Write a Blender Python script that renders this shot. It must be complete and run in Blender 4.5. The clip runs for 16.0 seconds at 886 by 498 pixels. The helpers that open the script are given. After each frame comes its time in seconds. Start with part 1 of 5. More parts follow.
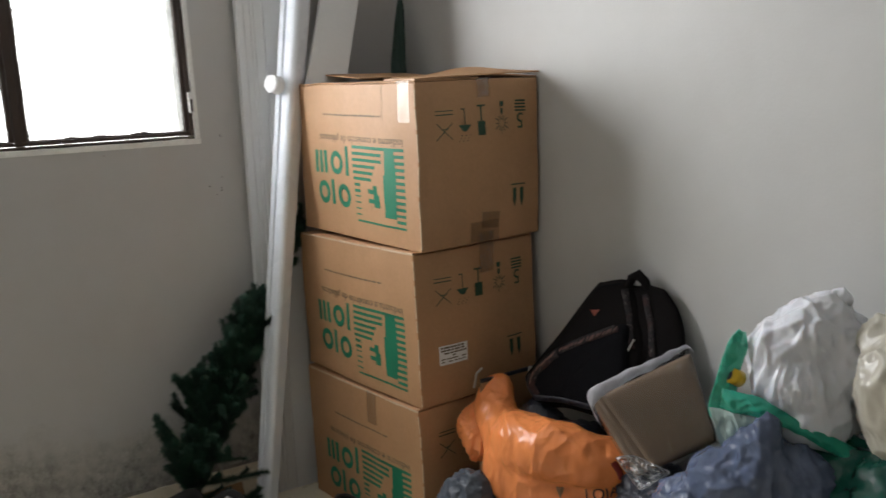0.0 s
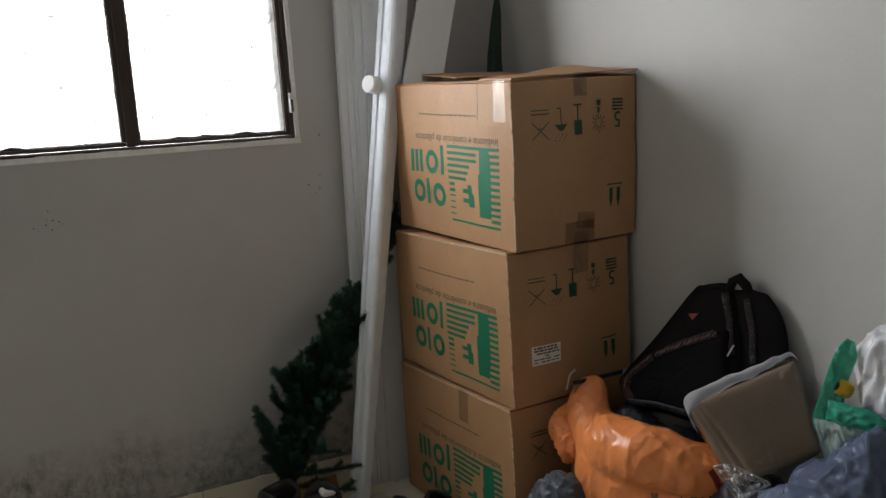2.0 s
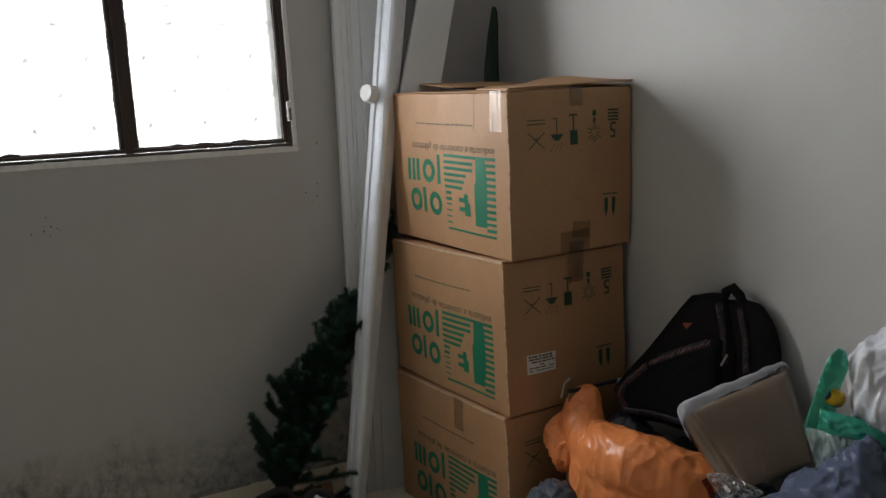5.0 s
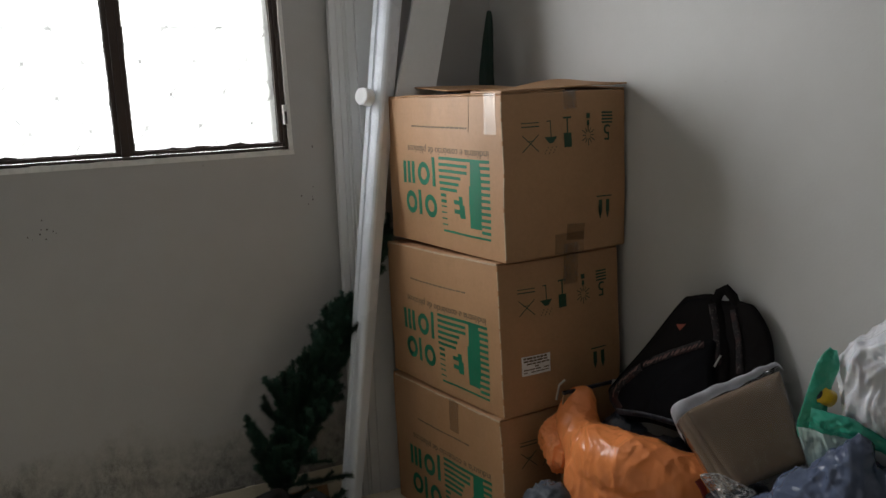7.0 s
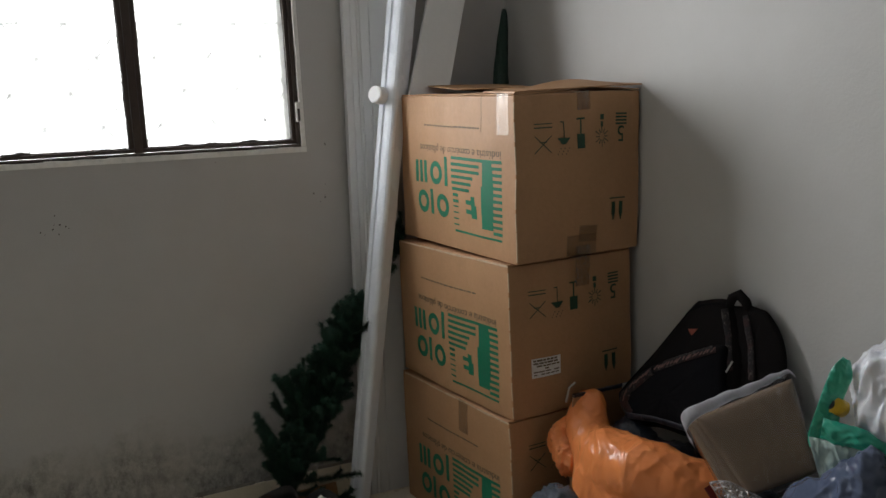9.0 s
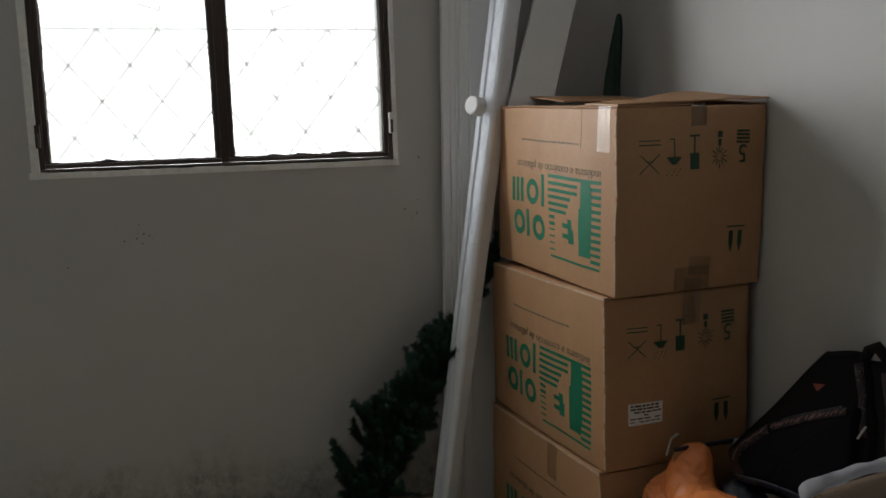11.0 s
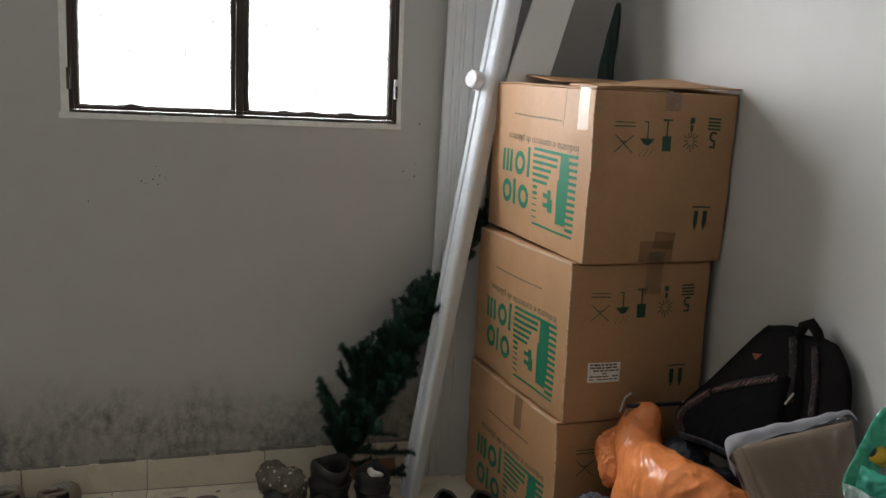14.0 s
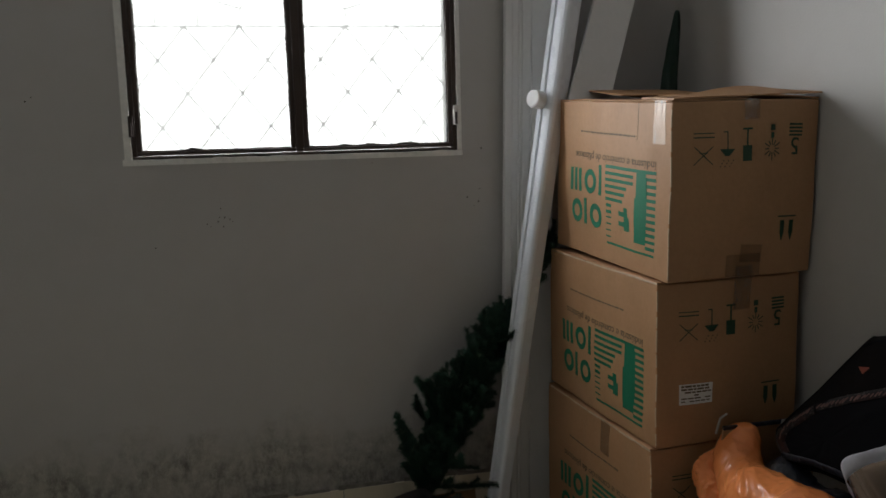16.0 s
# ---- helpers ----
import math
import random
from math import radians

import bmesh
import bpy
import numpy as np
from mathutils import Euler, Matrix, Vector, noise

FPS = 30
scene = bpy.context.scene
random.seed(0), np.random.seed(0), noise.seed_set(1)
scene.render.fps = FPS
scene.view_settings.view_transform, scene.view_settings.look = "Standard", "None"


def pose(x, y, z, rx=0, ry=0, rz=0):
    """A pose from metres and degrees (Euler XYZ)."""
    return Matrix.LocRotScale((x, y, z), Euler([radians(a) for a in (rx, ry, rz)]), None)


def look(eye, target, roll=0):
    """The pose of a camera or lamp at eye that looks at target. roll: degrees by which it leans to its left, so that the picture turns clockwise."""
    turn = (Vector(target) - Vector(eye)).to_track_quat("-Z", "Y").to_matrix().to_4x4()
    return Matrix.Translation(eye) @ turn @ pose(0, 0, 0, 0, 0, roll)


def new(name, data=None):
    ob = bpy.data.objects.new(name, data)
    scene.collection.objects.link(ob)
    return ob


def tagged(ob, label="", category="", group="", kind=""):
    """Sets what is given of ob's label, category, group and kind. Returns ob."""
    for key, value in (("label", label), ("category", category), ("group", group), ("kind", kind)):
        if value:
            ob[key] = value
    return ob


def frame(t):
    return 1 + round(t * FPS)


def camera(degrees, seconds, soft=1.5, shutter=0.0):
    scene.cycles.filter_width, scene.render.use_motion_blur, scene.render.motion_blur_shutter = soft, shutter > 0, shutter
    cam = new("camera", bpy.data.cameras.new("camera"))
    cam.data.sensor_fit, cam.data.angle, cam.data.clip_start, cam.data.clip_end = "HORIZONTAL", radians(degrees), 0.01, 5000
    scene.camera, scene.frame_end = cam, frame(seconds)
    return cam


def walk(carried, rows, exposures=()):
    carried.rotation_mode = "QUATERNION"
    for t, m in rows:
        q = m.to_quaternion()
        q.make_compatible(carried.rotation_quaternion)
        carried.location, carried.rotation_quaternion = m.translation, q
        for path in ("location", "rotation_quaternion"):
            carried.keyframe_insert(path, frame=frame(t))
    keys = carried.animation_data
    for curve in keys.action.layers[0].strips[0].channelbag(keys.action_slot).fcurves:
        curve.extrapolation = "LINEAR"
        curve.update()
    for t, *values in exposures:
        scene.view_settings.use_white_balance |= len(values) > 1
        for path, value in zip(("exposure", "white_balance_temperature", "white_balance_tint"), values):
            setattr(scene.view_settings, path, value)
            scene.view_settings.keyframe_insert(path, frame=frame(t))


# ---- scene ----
cam = camera(54.7, 16.0, shutter=0.4)
PATH = [
    (0, (-0.049, -2.747, 1.278), (0.991, -1.071, 0.951), -3.4),
    (0.5, (-0.042, -2.756, 1.283), (0.871, -1.006, 0.960), -2.7),
    (1, (-0.054, -2.747, 1.281), (0.822, -0.978, 0.960), -3.0),
    (1.5, (-0.061, -2.743, 1.288), (0.799, -0.967, 0.963), -3.6),
    (2, (-0.053, -2.745, 1.288), (0.799, -0.965, 0.965), -3.7),
    (2.5, (-0.066, -2.743, 1.287), (0.793, -0.964, 0.970), -3.3),
    (3, (-0.067, -2.753, 1.286), (0.791, -0.974, 0.973), -3.1),
    (3.5, (-0.061, -2.758, 1.286), (0.799, -0.979, 0.977), -3.2),
    (4, (-0.057, -2.758, 1.294), (0.802, -0.980, 0.980), -3.3),
    (6.5, (-0.054, -2.767, 1.281), (0.809, -0.985, 0.997), -3.4),
    (7, (-0.052, -2.772, 1.281), (0.813, -0.993, 0.990), -3.4),
    (7.5, (-0.059, -2.767, 1.282), (0.793, -0.981, 0.993), -3.2),
    (8, (-0.064, -2.770, 1.285), (0.780, -0.981, 0.995), -2.8),
    (8.2, (-0.056, -2.770, 1.305), (0.785, -0.982, 0.996), -2.7),
    (10.3, (0.032, -2.690, 1.275), (0.765, -0.849, 1.005), -3.2),
    (10.5, (0.078, -2.661, 1.283), (0.733, -0.791, 1.012), -3.0),
    (11, (0.144, -2.612, 1.298), (0.698, -0.709, 1.032), -1.8),
    (11.5, (0.099, -2.611, 1.303), (0.614, -0.695, 1.045), -1.5),
    (12, (0.013, -2.674, 1.296), (0.522, -0.757, 1.043), -2.1),
    (12.5, (-0.023, -2.714, 1.284), (0.513, -0.804, 1.030), -2.3),
    (13, (0.015, -2.730, 1.281), (0.573, -0.833, 0.983), -1.9),
    (13.5, (0.099, -2.773, 1.279), (0.662, -0.879, 0.970), 0.7),
    (14, (0.173, -2.826, 1.276), (0.686, -0.919, 0.957), 2.4),
    (14.5, (0.197, -2.840, 1.284), (0.615, -0.913, 0.952), 1.6),
    (15, (0.169, -2.833, 1.287), (0.572, -0.901, 0.960), 0.3),
    (15.5, (0.118, -2.788, 1.300), (0.504, -0.850, 0.993), 0.6),
    (16, (0.087, -2.741, 1.297), (0.517, -0.808, 1.017), -1.5),
]
DAY_W, GLOW = 47.5, 6.0
walk(cam, [(t, look(eye, target, roll)) for t, eye, target, roll in PATH],
     [(0, 0.43), (0.7, 0.37), (1.5, 0.06), (3.5, -0.22), (6.5, -0.41), (7, -0.37), (8.2, -0.29), (10.5, -0.18), (11, -0.72), (11.5, -1.47), (12, -1.62), (12.5, -1.45), (13, -0.67), (13.5, -0.14), (14.5, 0.35), (15.3, 0.14), (16, -0.74)])

# ---- light ----
world = bpy.data.worlds.new("overcast_sky")
scene.world = world
world.use_nodes = True
wn = world.node_tree
sky = wn.nodes.new("ShaderNodeTexSky")
sky.sky_type, sky.sun_disc = "NISHITA", False
sky.sun_elevation, sky.sun_rotation = radians(48), radians(20)
wn.nodes["Background"].inputs["Strength"].default_value = 0.1
wn.links.new(sky.outputs[0], wn.nodes["Background"].inputs["Color"])

sun = new("sun", bpy.data.lights.new("sun", "SUN"))
sun.data.energy, sun.data.angle, sun.data.color = 0.8, radians(20), (1.0, 0.96, 0.9)
sun.matrix_world = look((0.4, 6.0, 7.0), (0.4, 0.0, 0.3))

# daylight of the sky in the window's opening, behind the grille
day = new("window_daylight", bpy.data.lights.new("window_daylight", "AREA"))
day.data.shape, day.data.size, day.data.size_y = "RECTANGLE", 1.00, 0.87
day.data.energy, day.data.color = DAY_W, (0.948, 0.962, 1.0)
day.matrix_world = look((0.249, 0.185, 1.658), (0.249, -1.0, 1.658))

# ---- materials ----
def nodes_of(name):
    m = bpy.data.materials.new(name)
    m.use_nodes = True
    t = m.node_tree
    return m, t, t.nodes["Principled BSDF"]


def nn(t, kind, **sockets):
    n = t.nodes.new(kind)
    for k, v in sockets.items():
        n.inputs[k.replace("_", " ")].default_value = v
    return n


def ramp(t, src, stops):
    r = t.nodes.new("ShaderNodeValToRGB")
    while len(r.color_ramp.elements) < len(stops):
        r.color_ramp.elements.new(0.5)
    for e, (p, c) in zip(r.color_ramp.elements, stops):
        e.position, e.color = p, (c if len(c) == 4 else (*c, 1))
    t.links.new(src, r.inputs[0])
    return r.outputs[0]


def mixc(t, fac, a, b, blend="MIX"):
    m = t.nodes.new("ShaderNodeMix")
    m.data_type, m.blend_type = "RGBA", blend
    for sock, v in ((m.inputs[0], fac), (m.inputs[6], a), (m.inputs[7], b)):
        if isinstance(v, bpy.types.NodeSocket):
            t.links.new(v, sock)
        else:
            sock.default_value = v if not isinstance(v, tuple) or len(v) == 4 else (*v, 1)
    return m.outputs[2]


def coords(t, kind="Object", scale=(1, 1, 1)):
    c = t.nodes.new("ShaderNodeTexCoord")
    m = t.nodes.new("ShaderNodeMapping")
    m.inputs["Scale"].default_value = scale
    t.links.new(c.outputs[kind], m.inputs[0])
    return m.outputs[0]


def noise_tex(t, vec, scale, detail=4.0, rough=0.55, dist=0.0):
    n = nn(t, "ShaderNodeTexNoise", Scale=scale, Detail=detail, Roughness=rough, Distortion=dist)
    t.links.new(vec, n.inputs["Vector"])
    return n.outputs[0]


def bump(t, bsdf, height, strength=0.3, distance=0.002, before=None):
    b = nn(t, "ShaderNodeBump", Strength=strength, Distance=distance)
    t.links.new(height, b.inputs["Height"])
    if before is not None:
        t.links.new(before, b.inputs["Normal"])
    t.links.new(b.outputs[0], bsdf.inputs["Normal"])
    return b.outputs[0]


def plain(name, col, rough=0.6, metal=0.0, var=0.25, big=4.0, fine=60.0, bumps=0.25, dist=0.001, stretch=(1, 1, 1), spec=0.5, grain=0.35):
    """A surface with stains at a large scale and grain at a fine one."""
    m, t, b = nodes_of(name)
    v = coords(t, scale=stretch)
    n1, n2 = noise_tex(t, v, big), noise_tex(t, v, fine, 6.0)
    dark = tuple(c * (1 - var) for c in col)
    light = tuple(min(1, c * (1 + var * 0.6)) for c in col)
    c1 = mixc(t, n1, dark, light)
    c2 = mixc(t, grain, c1, ramp(t, n2, [(0.3, (0.6, 0.6, 0.6)), (0.7, (1, 1, 1))]), "MULTIPLY")
    t.links.new(c2, b.inputs["Base Color"])
    b.inputs["Metallic"].default_value = metal
    b.inputs["Specular IOR Level"].default_value = spec
    rr = nn(t, "ShaderNodeMapRange")
    for i, x in enumerate((0.3, 0.7, max(0.03, rough - 0.1), min(1, rough + 0.1))):
        rr.inputs[i + 1].default_value = x
    t.links.new(n1, rr.inputs[0])
    t.links.new(rr.outputs[0], b.inputs["Roughness"])
    bump(t, b, n2, bumps, dist)
    return m


def plastic_film(name, col, col2, rough=0.28, crinkle=16.0, strength=0.55, film=0.0, stretch=(1, 1, 1), soft=0.0):
    """Thin bag plastic: crinkled relief with sharp creases and soft gloss."""
    m, t, b = nodes_of(name)
    v = coords(t, scale=stretch)
    w = noise_tex(t, v, crinkle * 0.35, 3.0, 0.6, 1.2)
    rid = nn(t, "ShaderNodeTexNoise", Scale=crinkle * 0.8, Detail=4.0, Roughness=0.45, Distortion=0.8)
    rid.noise_type, rid.normalize = "RIDGED_MULTIFRACTAL", True
    t.links.new(v, rid.inputs["Vector"])
    vo = t.nodes.new("ShaderNodeTexVoronoi")
    vo.feature = "F1"
    vo.inputs["Scale"].default_value = crinkle
    add = t.nodes.new("ShaderNodeVectorMath")
    add.operation = "MULTIPLY_ADD"
    nz = nn(t, "ShaderNodeTexNoise", Scale=crinkle * 0.5, Detail=3.0)
    t.links.new(v, nz.inputs["Vector"])
    t.links.new(nz.outputs[1], add.inputs[0])
    add.inputs[1].default_value = (0.14, 0.14, 0.14)
    t.links.new(v, add.inputs[2])
    t.links.new(add.outputs[0], vo.inputs["Vector"])
    t.links.new(mixc(t, w, col, col2), b.inputs["Base Color"])
    b.inputs["Roughness"].default_value = rough
    b.inputs["Specular IOR Level"].default_value = 0.5
    b.inputs["Subsurface Weight"].default_value = soft
    b.inputs["Subsurface Radius"].default_value = (0.03, 0.02, 0.015)
    b.inputs["Subsurface Scale"].default_value = 0.5
    first = bump(t, b, w, strength, 0.007)
    second = bump(t, b, vo.outputs["Distance"], strength * 0.4, 0.005, first)
    bump(t, b, rid.outputs[0], strength, 0.010, second)
    if film:
        b.inputs["Alpha"].default_value = film
    return m


def wall_paint(name, col, mould):
    m, t, b = nodes_of(name)
    v = coords(t, "Object")
    n1, n2, n3 = noise_tex(t, v, 1.3, 5), noise_tex(t, v, 9.0, 6), noise_tex(t, v, 120.0, 4)
    base = mixc(t, n1, tuple(c * 0.93 for c in col), tuple(min(1, c * 1.04) for c in col))
    base = mixc(t, 0.12, base, ramp(t, n2, [(0.35, (0.75, 0.74, 0.70)), (0.65, (1, 1, 1))]), "MULTIPLY")
    # a few brown specks
    vo = nn(t, "ShaderNodeTexVoronoi", Scale=7.0)
    t.links.new(v, vo.inputs["Vector"])
    speck = ramp(t, vo.outputs["Distance"], [(0.02, (1, 1, 1)), (0.035, (0, 0, 0))])
    keep = ramp(t, noise_tex(t, v, 2.3, 2), [(0.60, (0, 0, 0)), (0.64, (1, 1, 1))])
    base = mixc(t, mixc(t, 1.0, speck, keep, "MULTIPLY"), base, (0.16, 0.12, 0.09))
    hgt = n3
    if mould:
        sep = t.nodes.new("ShaderNodeSeparateXYZ")
        t.links.new(v, sep.inputs[0])
        edge = nn(t, "ShaderNodeMath")
        edge.operation = "MULTIPLY_ADD"
        t.links.new(noise_tex(t, v, 3.2, 6, 0.62), edge.inputs[0])
        edge.inputs[1].default_value = -0.51
        t.links.new(sep.outputs[2], edge.inputs[2])
        damp = ramp(t, edge.outputs[0], [(-0.02, (1, 1, 1)), (0.11, (0, 0, 0))])
        drip = coords(t, "Object", scale=(1, 1, 0.7))
        spots = ramp(t, noise_tex(t, drip, 26.0, 9, 0.76), [(0.41, (0, 0, 0)), (0.60, (1, 1, 1))])
        patch = ramp(t, noise_tex(t, v, 5.0, 5, 0.6), [(0.36, (0.12, 0.12, 0.12)), (0.62, (1, 1, 1))])
        msk = mixc(t, 1.0, mixc(t, 1.0, damp, spots, "MULTIPLY"), patch, "MULTIPLY")
        base = mixc(t, mixc(t, 1.0, damp, (0.60, 0.60, 0.60), "MULTIPLY"), base, (0.46, 0.43, 0.37))
        pale = ramp(t, noise_tex(t, v, 34.0, 7, 0.7), [(0.52, (0, 0, 0)), (0.66, (0.5, 0.5, 0.5))])
        base = mixc(t, mixc(t, 1.0, damp, pale, "MULTIPLY"), base, (0.66, 0.64, 0.60))
        base = mixc(t, mixc(t, 1.0, msk, (0.85, 0.85, 0.85), "MULTIPLY"), base, (0.075, 0.078, 0.07))
    t.links.new(base, b.inputs["Base Color"])
    b.inputs["Roughness"].default_value = 0.62
    first = bump(t, b, n2, 0.25, 0.004)
    bump(t, b, hgt, 0.35, 0.0015, first)
    return m


def cardboard(name, col):
    m, t, b = nodes_of(name)
    v = coords(t)
    flute = nn(t, "ShaderNodeTexWave", Scale=38.0, Distortion=0.6, Detail=1.0)
    flute.bands_direction = "X"
    n1, n2 = noise_tex(t, v, 5.0, 5), noise_tex(t, v, 90.0, 5)
    t.links.new(v, flute.inputs["Vector"])
    c = mixc(t, n1, tuple(x * 0.80 for x in col), tuple(x * 1.1 for x in col))
    c = mixc(t, 0.22, c, ramp(t, n2, [(0.3, (0.65, 0.62, 0.58)), (0.7, (1, 1, 1))]), "MULTIPLY")
    scuff = ramp(t, noise_tex(t, v, 14.0, 8, 0.7), [(0.60, (0, 0, 0)), (0.75, (0.6, 0.6, 0.6))])
    c = mixc(t, scuff, c, tuple(x * 0.72 for x in col))
    t.links.new(c, b.inputs["Base Color"])
    b.inputs["Roughness"].default_value = 0.62
    first = bump(t, b, n1, 0.35, 0.012)
    bump(t, b, flute.outputs[1], 0.05, 0.0006, first)
    return m


def cling(name, tint, rough, crinkle, strength, power=3.5, stretch=(1, 1, 1)):
    """Clear film: see-through, with gloss by the angle on a crinkled relief."""
    m, t, b = nodes_of(name)
    v = coords(t, scale=stretch)
    rid = nn(t, "ShaderNodeTexNoise", Scale=crinkle, Detail=4.0, Roughness=0.5, Distortion=0.8)
    rid.noise_type, rid.normalize = "RIDGED_MULTIFRACTAL", True
    t.links.new(v, rid.inputs["Vector"])
    bp = nn(t, "ShaderNodeBump", Strength=strength, Distance=0.02)
    t.links.new(rid.outputs[0], bp.inputs["Height"])
    lw = nn(t, "ShaderNodeLayerWeight", Blend=0.5)
    t.links.new(bp.outputs[0], lw.inputs["Normal"])
    pw = t.nodes.new("ShaderNodeMath")
    pw.operation = "POWER"
    t.links.new(lw.outputs["Facing"], pw.inputs[0])
    pw.inputs[1].default_value = power
    fr = t.nodes.new("ShaderNodeMath")
    fr.operation = "MULTIPLY_ADD"
    t.links.new(pw.outputs[0], fr.inputs[0])
    fr.inputs[1].default_value, fr.inputs[2].default_value = 0.8, 0.06
    tr, gl = t.nodes.new("ShaderNodeBsdfTransparent"), nn(t, "ShaderNodeBsdfGlossy", Roughness=rough)
    tr.inputs[0].default_value = (*tint, 1)
    t.links.new(bp.outputs[0], gl.inputs["Normal"])
    mx = t.nodes.new("ShaderNodeMixShader")
    t.links.new(fr.outputs[0], mx.inputs[0])
    t.links.new(tr.outputs[0], mx.inputs[1])
    t.links.new(gl.outputs[0], mx.inputs[2])
    t.links.new(mx.outputs[0], t.nodes["Material Output"].inputs[0])
    return m


def glass_mat():
    m, t, b = nodes_of("patterned_glass")
    v = coords(t, scale=(32, 32, 32))
    vo = nn(t, "ShaderNodeTexVoronoi", Scale=1.0, Randomness=0.12)
    t.links.new(v, vo.inputs["Vector"])
    ring = ramp(t, vo.outputs["Distance"], [(0.20, (1, 1, 1)), (0.27, (0.60, 0.63, 0.58)), (0.34, (1, 1, 1)), (0.5, (0.9, 0.91, 0.88))])
    t.links.new(mixc(t, 1.0, (0.150, 0.152, 0.148), ring, "MULTIPLY"), b.inputs["Base Color"])
    b.inputs["Transmission Weight"].default_value = 1.0
    b.inputs["Roughness"].default_value = 0.34
    b.inputs["IOR"].default_value = 1.15
    bump(t, b, vo.outputs["Distance"], 0.1, 0.0005)
    return m


M_WALL = wall_paint("window_wall_paint", (0.515, 0.502, 0.488), True)
M_WALL2 = wall_paint("side_wall_paint", (0.53, 0.525, 0.505), False)
# dark so that the unseen south wall returns little light to carton fronts
M_HALL = wall_paint("unseen_dark_paint", (0.16, 0.155, 0.147), False)
# pale so that the unseen west wall throws window light back east
M_WEST = wall_paint("unseen_bounce_paint", (0.74, 0.73, 0.70), False)
M_CEIL = plain("ceiling_paint", (0.66, 0.66, 0.64), 0.8, bumps=0.15)
# white plaster, its colour raised to show the window light on the reveal
M_REVEAL = plain("lit_white_plaster_edge", (0.90, 0.89, 0.85), 0.75, var=0.12, big=12, bumps=0.6, dist=0.003)
M_TILE = plain("cream_ceramic", (0.84, 0.77, 0.62), 0.3, var=0.13, big=7, fine=140, bumps=0.05, grain=0.15)
M_LIP = plain("crumbling_plaster", (0.33, 0.31, 0.27), 0.9, var=0.6, big=30, bumps=0.8, dist=0.003)
M_GROUT = plain("dirty_grout", (0.30, 0.26, 0.20), 0.9, var=0.4, big=10)
M_STEEL = plain("brown_painted_steel", (0.055, 0.036, 0.028), 0.5, var=0.4, big=14, fine=90, bumps=0.35)
M_GRILLE = plain("grey_painted_iron", (0.30, 0.30, 0.28), 0.6)
M_GLASS = glass_mat()
M_PVC = plain("white_lacquer", (0.83, 0.87, 0.93), 0.26, var=0.03, big=3, fine=40, bumps=0.01, grain=0.04)
M_PVC2 = plain("white_aged_paint", (0.80, 0.80, 0.79), 0.5, var=0.06, big=3, fine=60, bumps=0.03, grain=0.08)
M_CARD = cardboard("corrugated_cardboard", (0.470, 0.262, 0.128))
M_CARD_IN = cardboard("cardboard_inside", (0.40, 0.24, 0.12))
M_GREEN = plain("green_ink", (0.004, 0.185, 0.092), 0.6, var=0.3, big=30, fine=200, bumps=0.1)
M_DKGREEN = plain("dark_green_ink", (0.02, 0.07, 0.035), 0.6, var=0.3, big=30, fine=200, bumps=0.1)
M_GREYINK = plain("grey_ink", (0.16, 0.12, 0.07), 0.7, var=0.3, big=30, fine=200, bumps=0.1)
M_PAPER = plain("label_paper", (0.84, 0.83, 0.80), 0.6, var=0.08)
M_INK = plain("black_ink", (0.03, 0.03, 0.03), 0.6)
M_TAPE = cling("packing_tape", (0.97, 0.95, 0.92), 0.18, 30.0, 0.15)
M_TAPE3 = cling("wrinkled_tape", (0.90, 0.86, 0.80), 0.20, 70.0, 1.0)
M_TAPE4 = cling("glossy_tape", (0.98, 0.96, 0.92), 0.42, 60.0, 0.45, 6.0, (1, 1, 0.10))
M_TAPE2 = plain("brown_packing_tape", (0.26, 0.14, 0.06), 0.3, var=0.2, big=20, bumps=0.3)
M_TAPE2.node_tree.nodes["Principled BSDF"].inputs["Alpha"].default_value = 0.17
M_LINER = plain("torn_paper_edge", (0.62, 0.47, 0.31), 0.8, var=0.3, big=40)

# ---- building blocks ----
def part(name, bm, material, parent=None, label="", smooth=False, kind=""):
    me = bpy.data.meshes.new(name)
    bmesh.ops.recalc_face_normals(bm, faces=bm.faces)
    bm.to_mesh(me)
    bm.free()
    me.materials.append(material)
    if smooth:
        for p in me.polygons:
            p.use_smooth = True
    ob = new(name, me)
    if parent is not None:
        ob.parent = parent
    return tagged(ob, label, kind=kind)


def thing(name, m, label, category, group="", kind=""):
    e = new(name)
    e.empty_display_size = 0.1
    e.matrix_world = m
    return tagged(e, label, category, group, kind)


def block(bm, lo, hi, bevel=0.0, seg=2, m=None):
    """Adds a bevelled box between two corners."""
    c = [(a + b) / 2 for a, b in zip(lo, hi)]
    s = [abs(b - a) for a, b in zip(lo, hi)]
    r = bmesh.ops.create_cube(bm, size=1.0, matrix=Matrix.LocRotScale(c, None, s))
    vs = r["verts"]
    if bevel:
        es = list({e for v in vs for e in v.link_edges})
        out = bmesh.ops.bevel(bm, geom=es, offset=bevel, segments=seg, affect="EDGES", profile=0.5)
        vs = list({v for f in out["faces"] for v in f.verts} | {v for v in vs if v.is_valid})
    if m is not None:
        bmesh.ops.transform(bm, matrix=m, verts=[v for v in vs if v.is_valid])
    return vs


def boxed(lo, hi, bevel=0.0, m=None):
    bm = bmesh.new()
    block(bm, lo, hi, bevel, 2, m)
    return bm


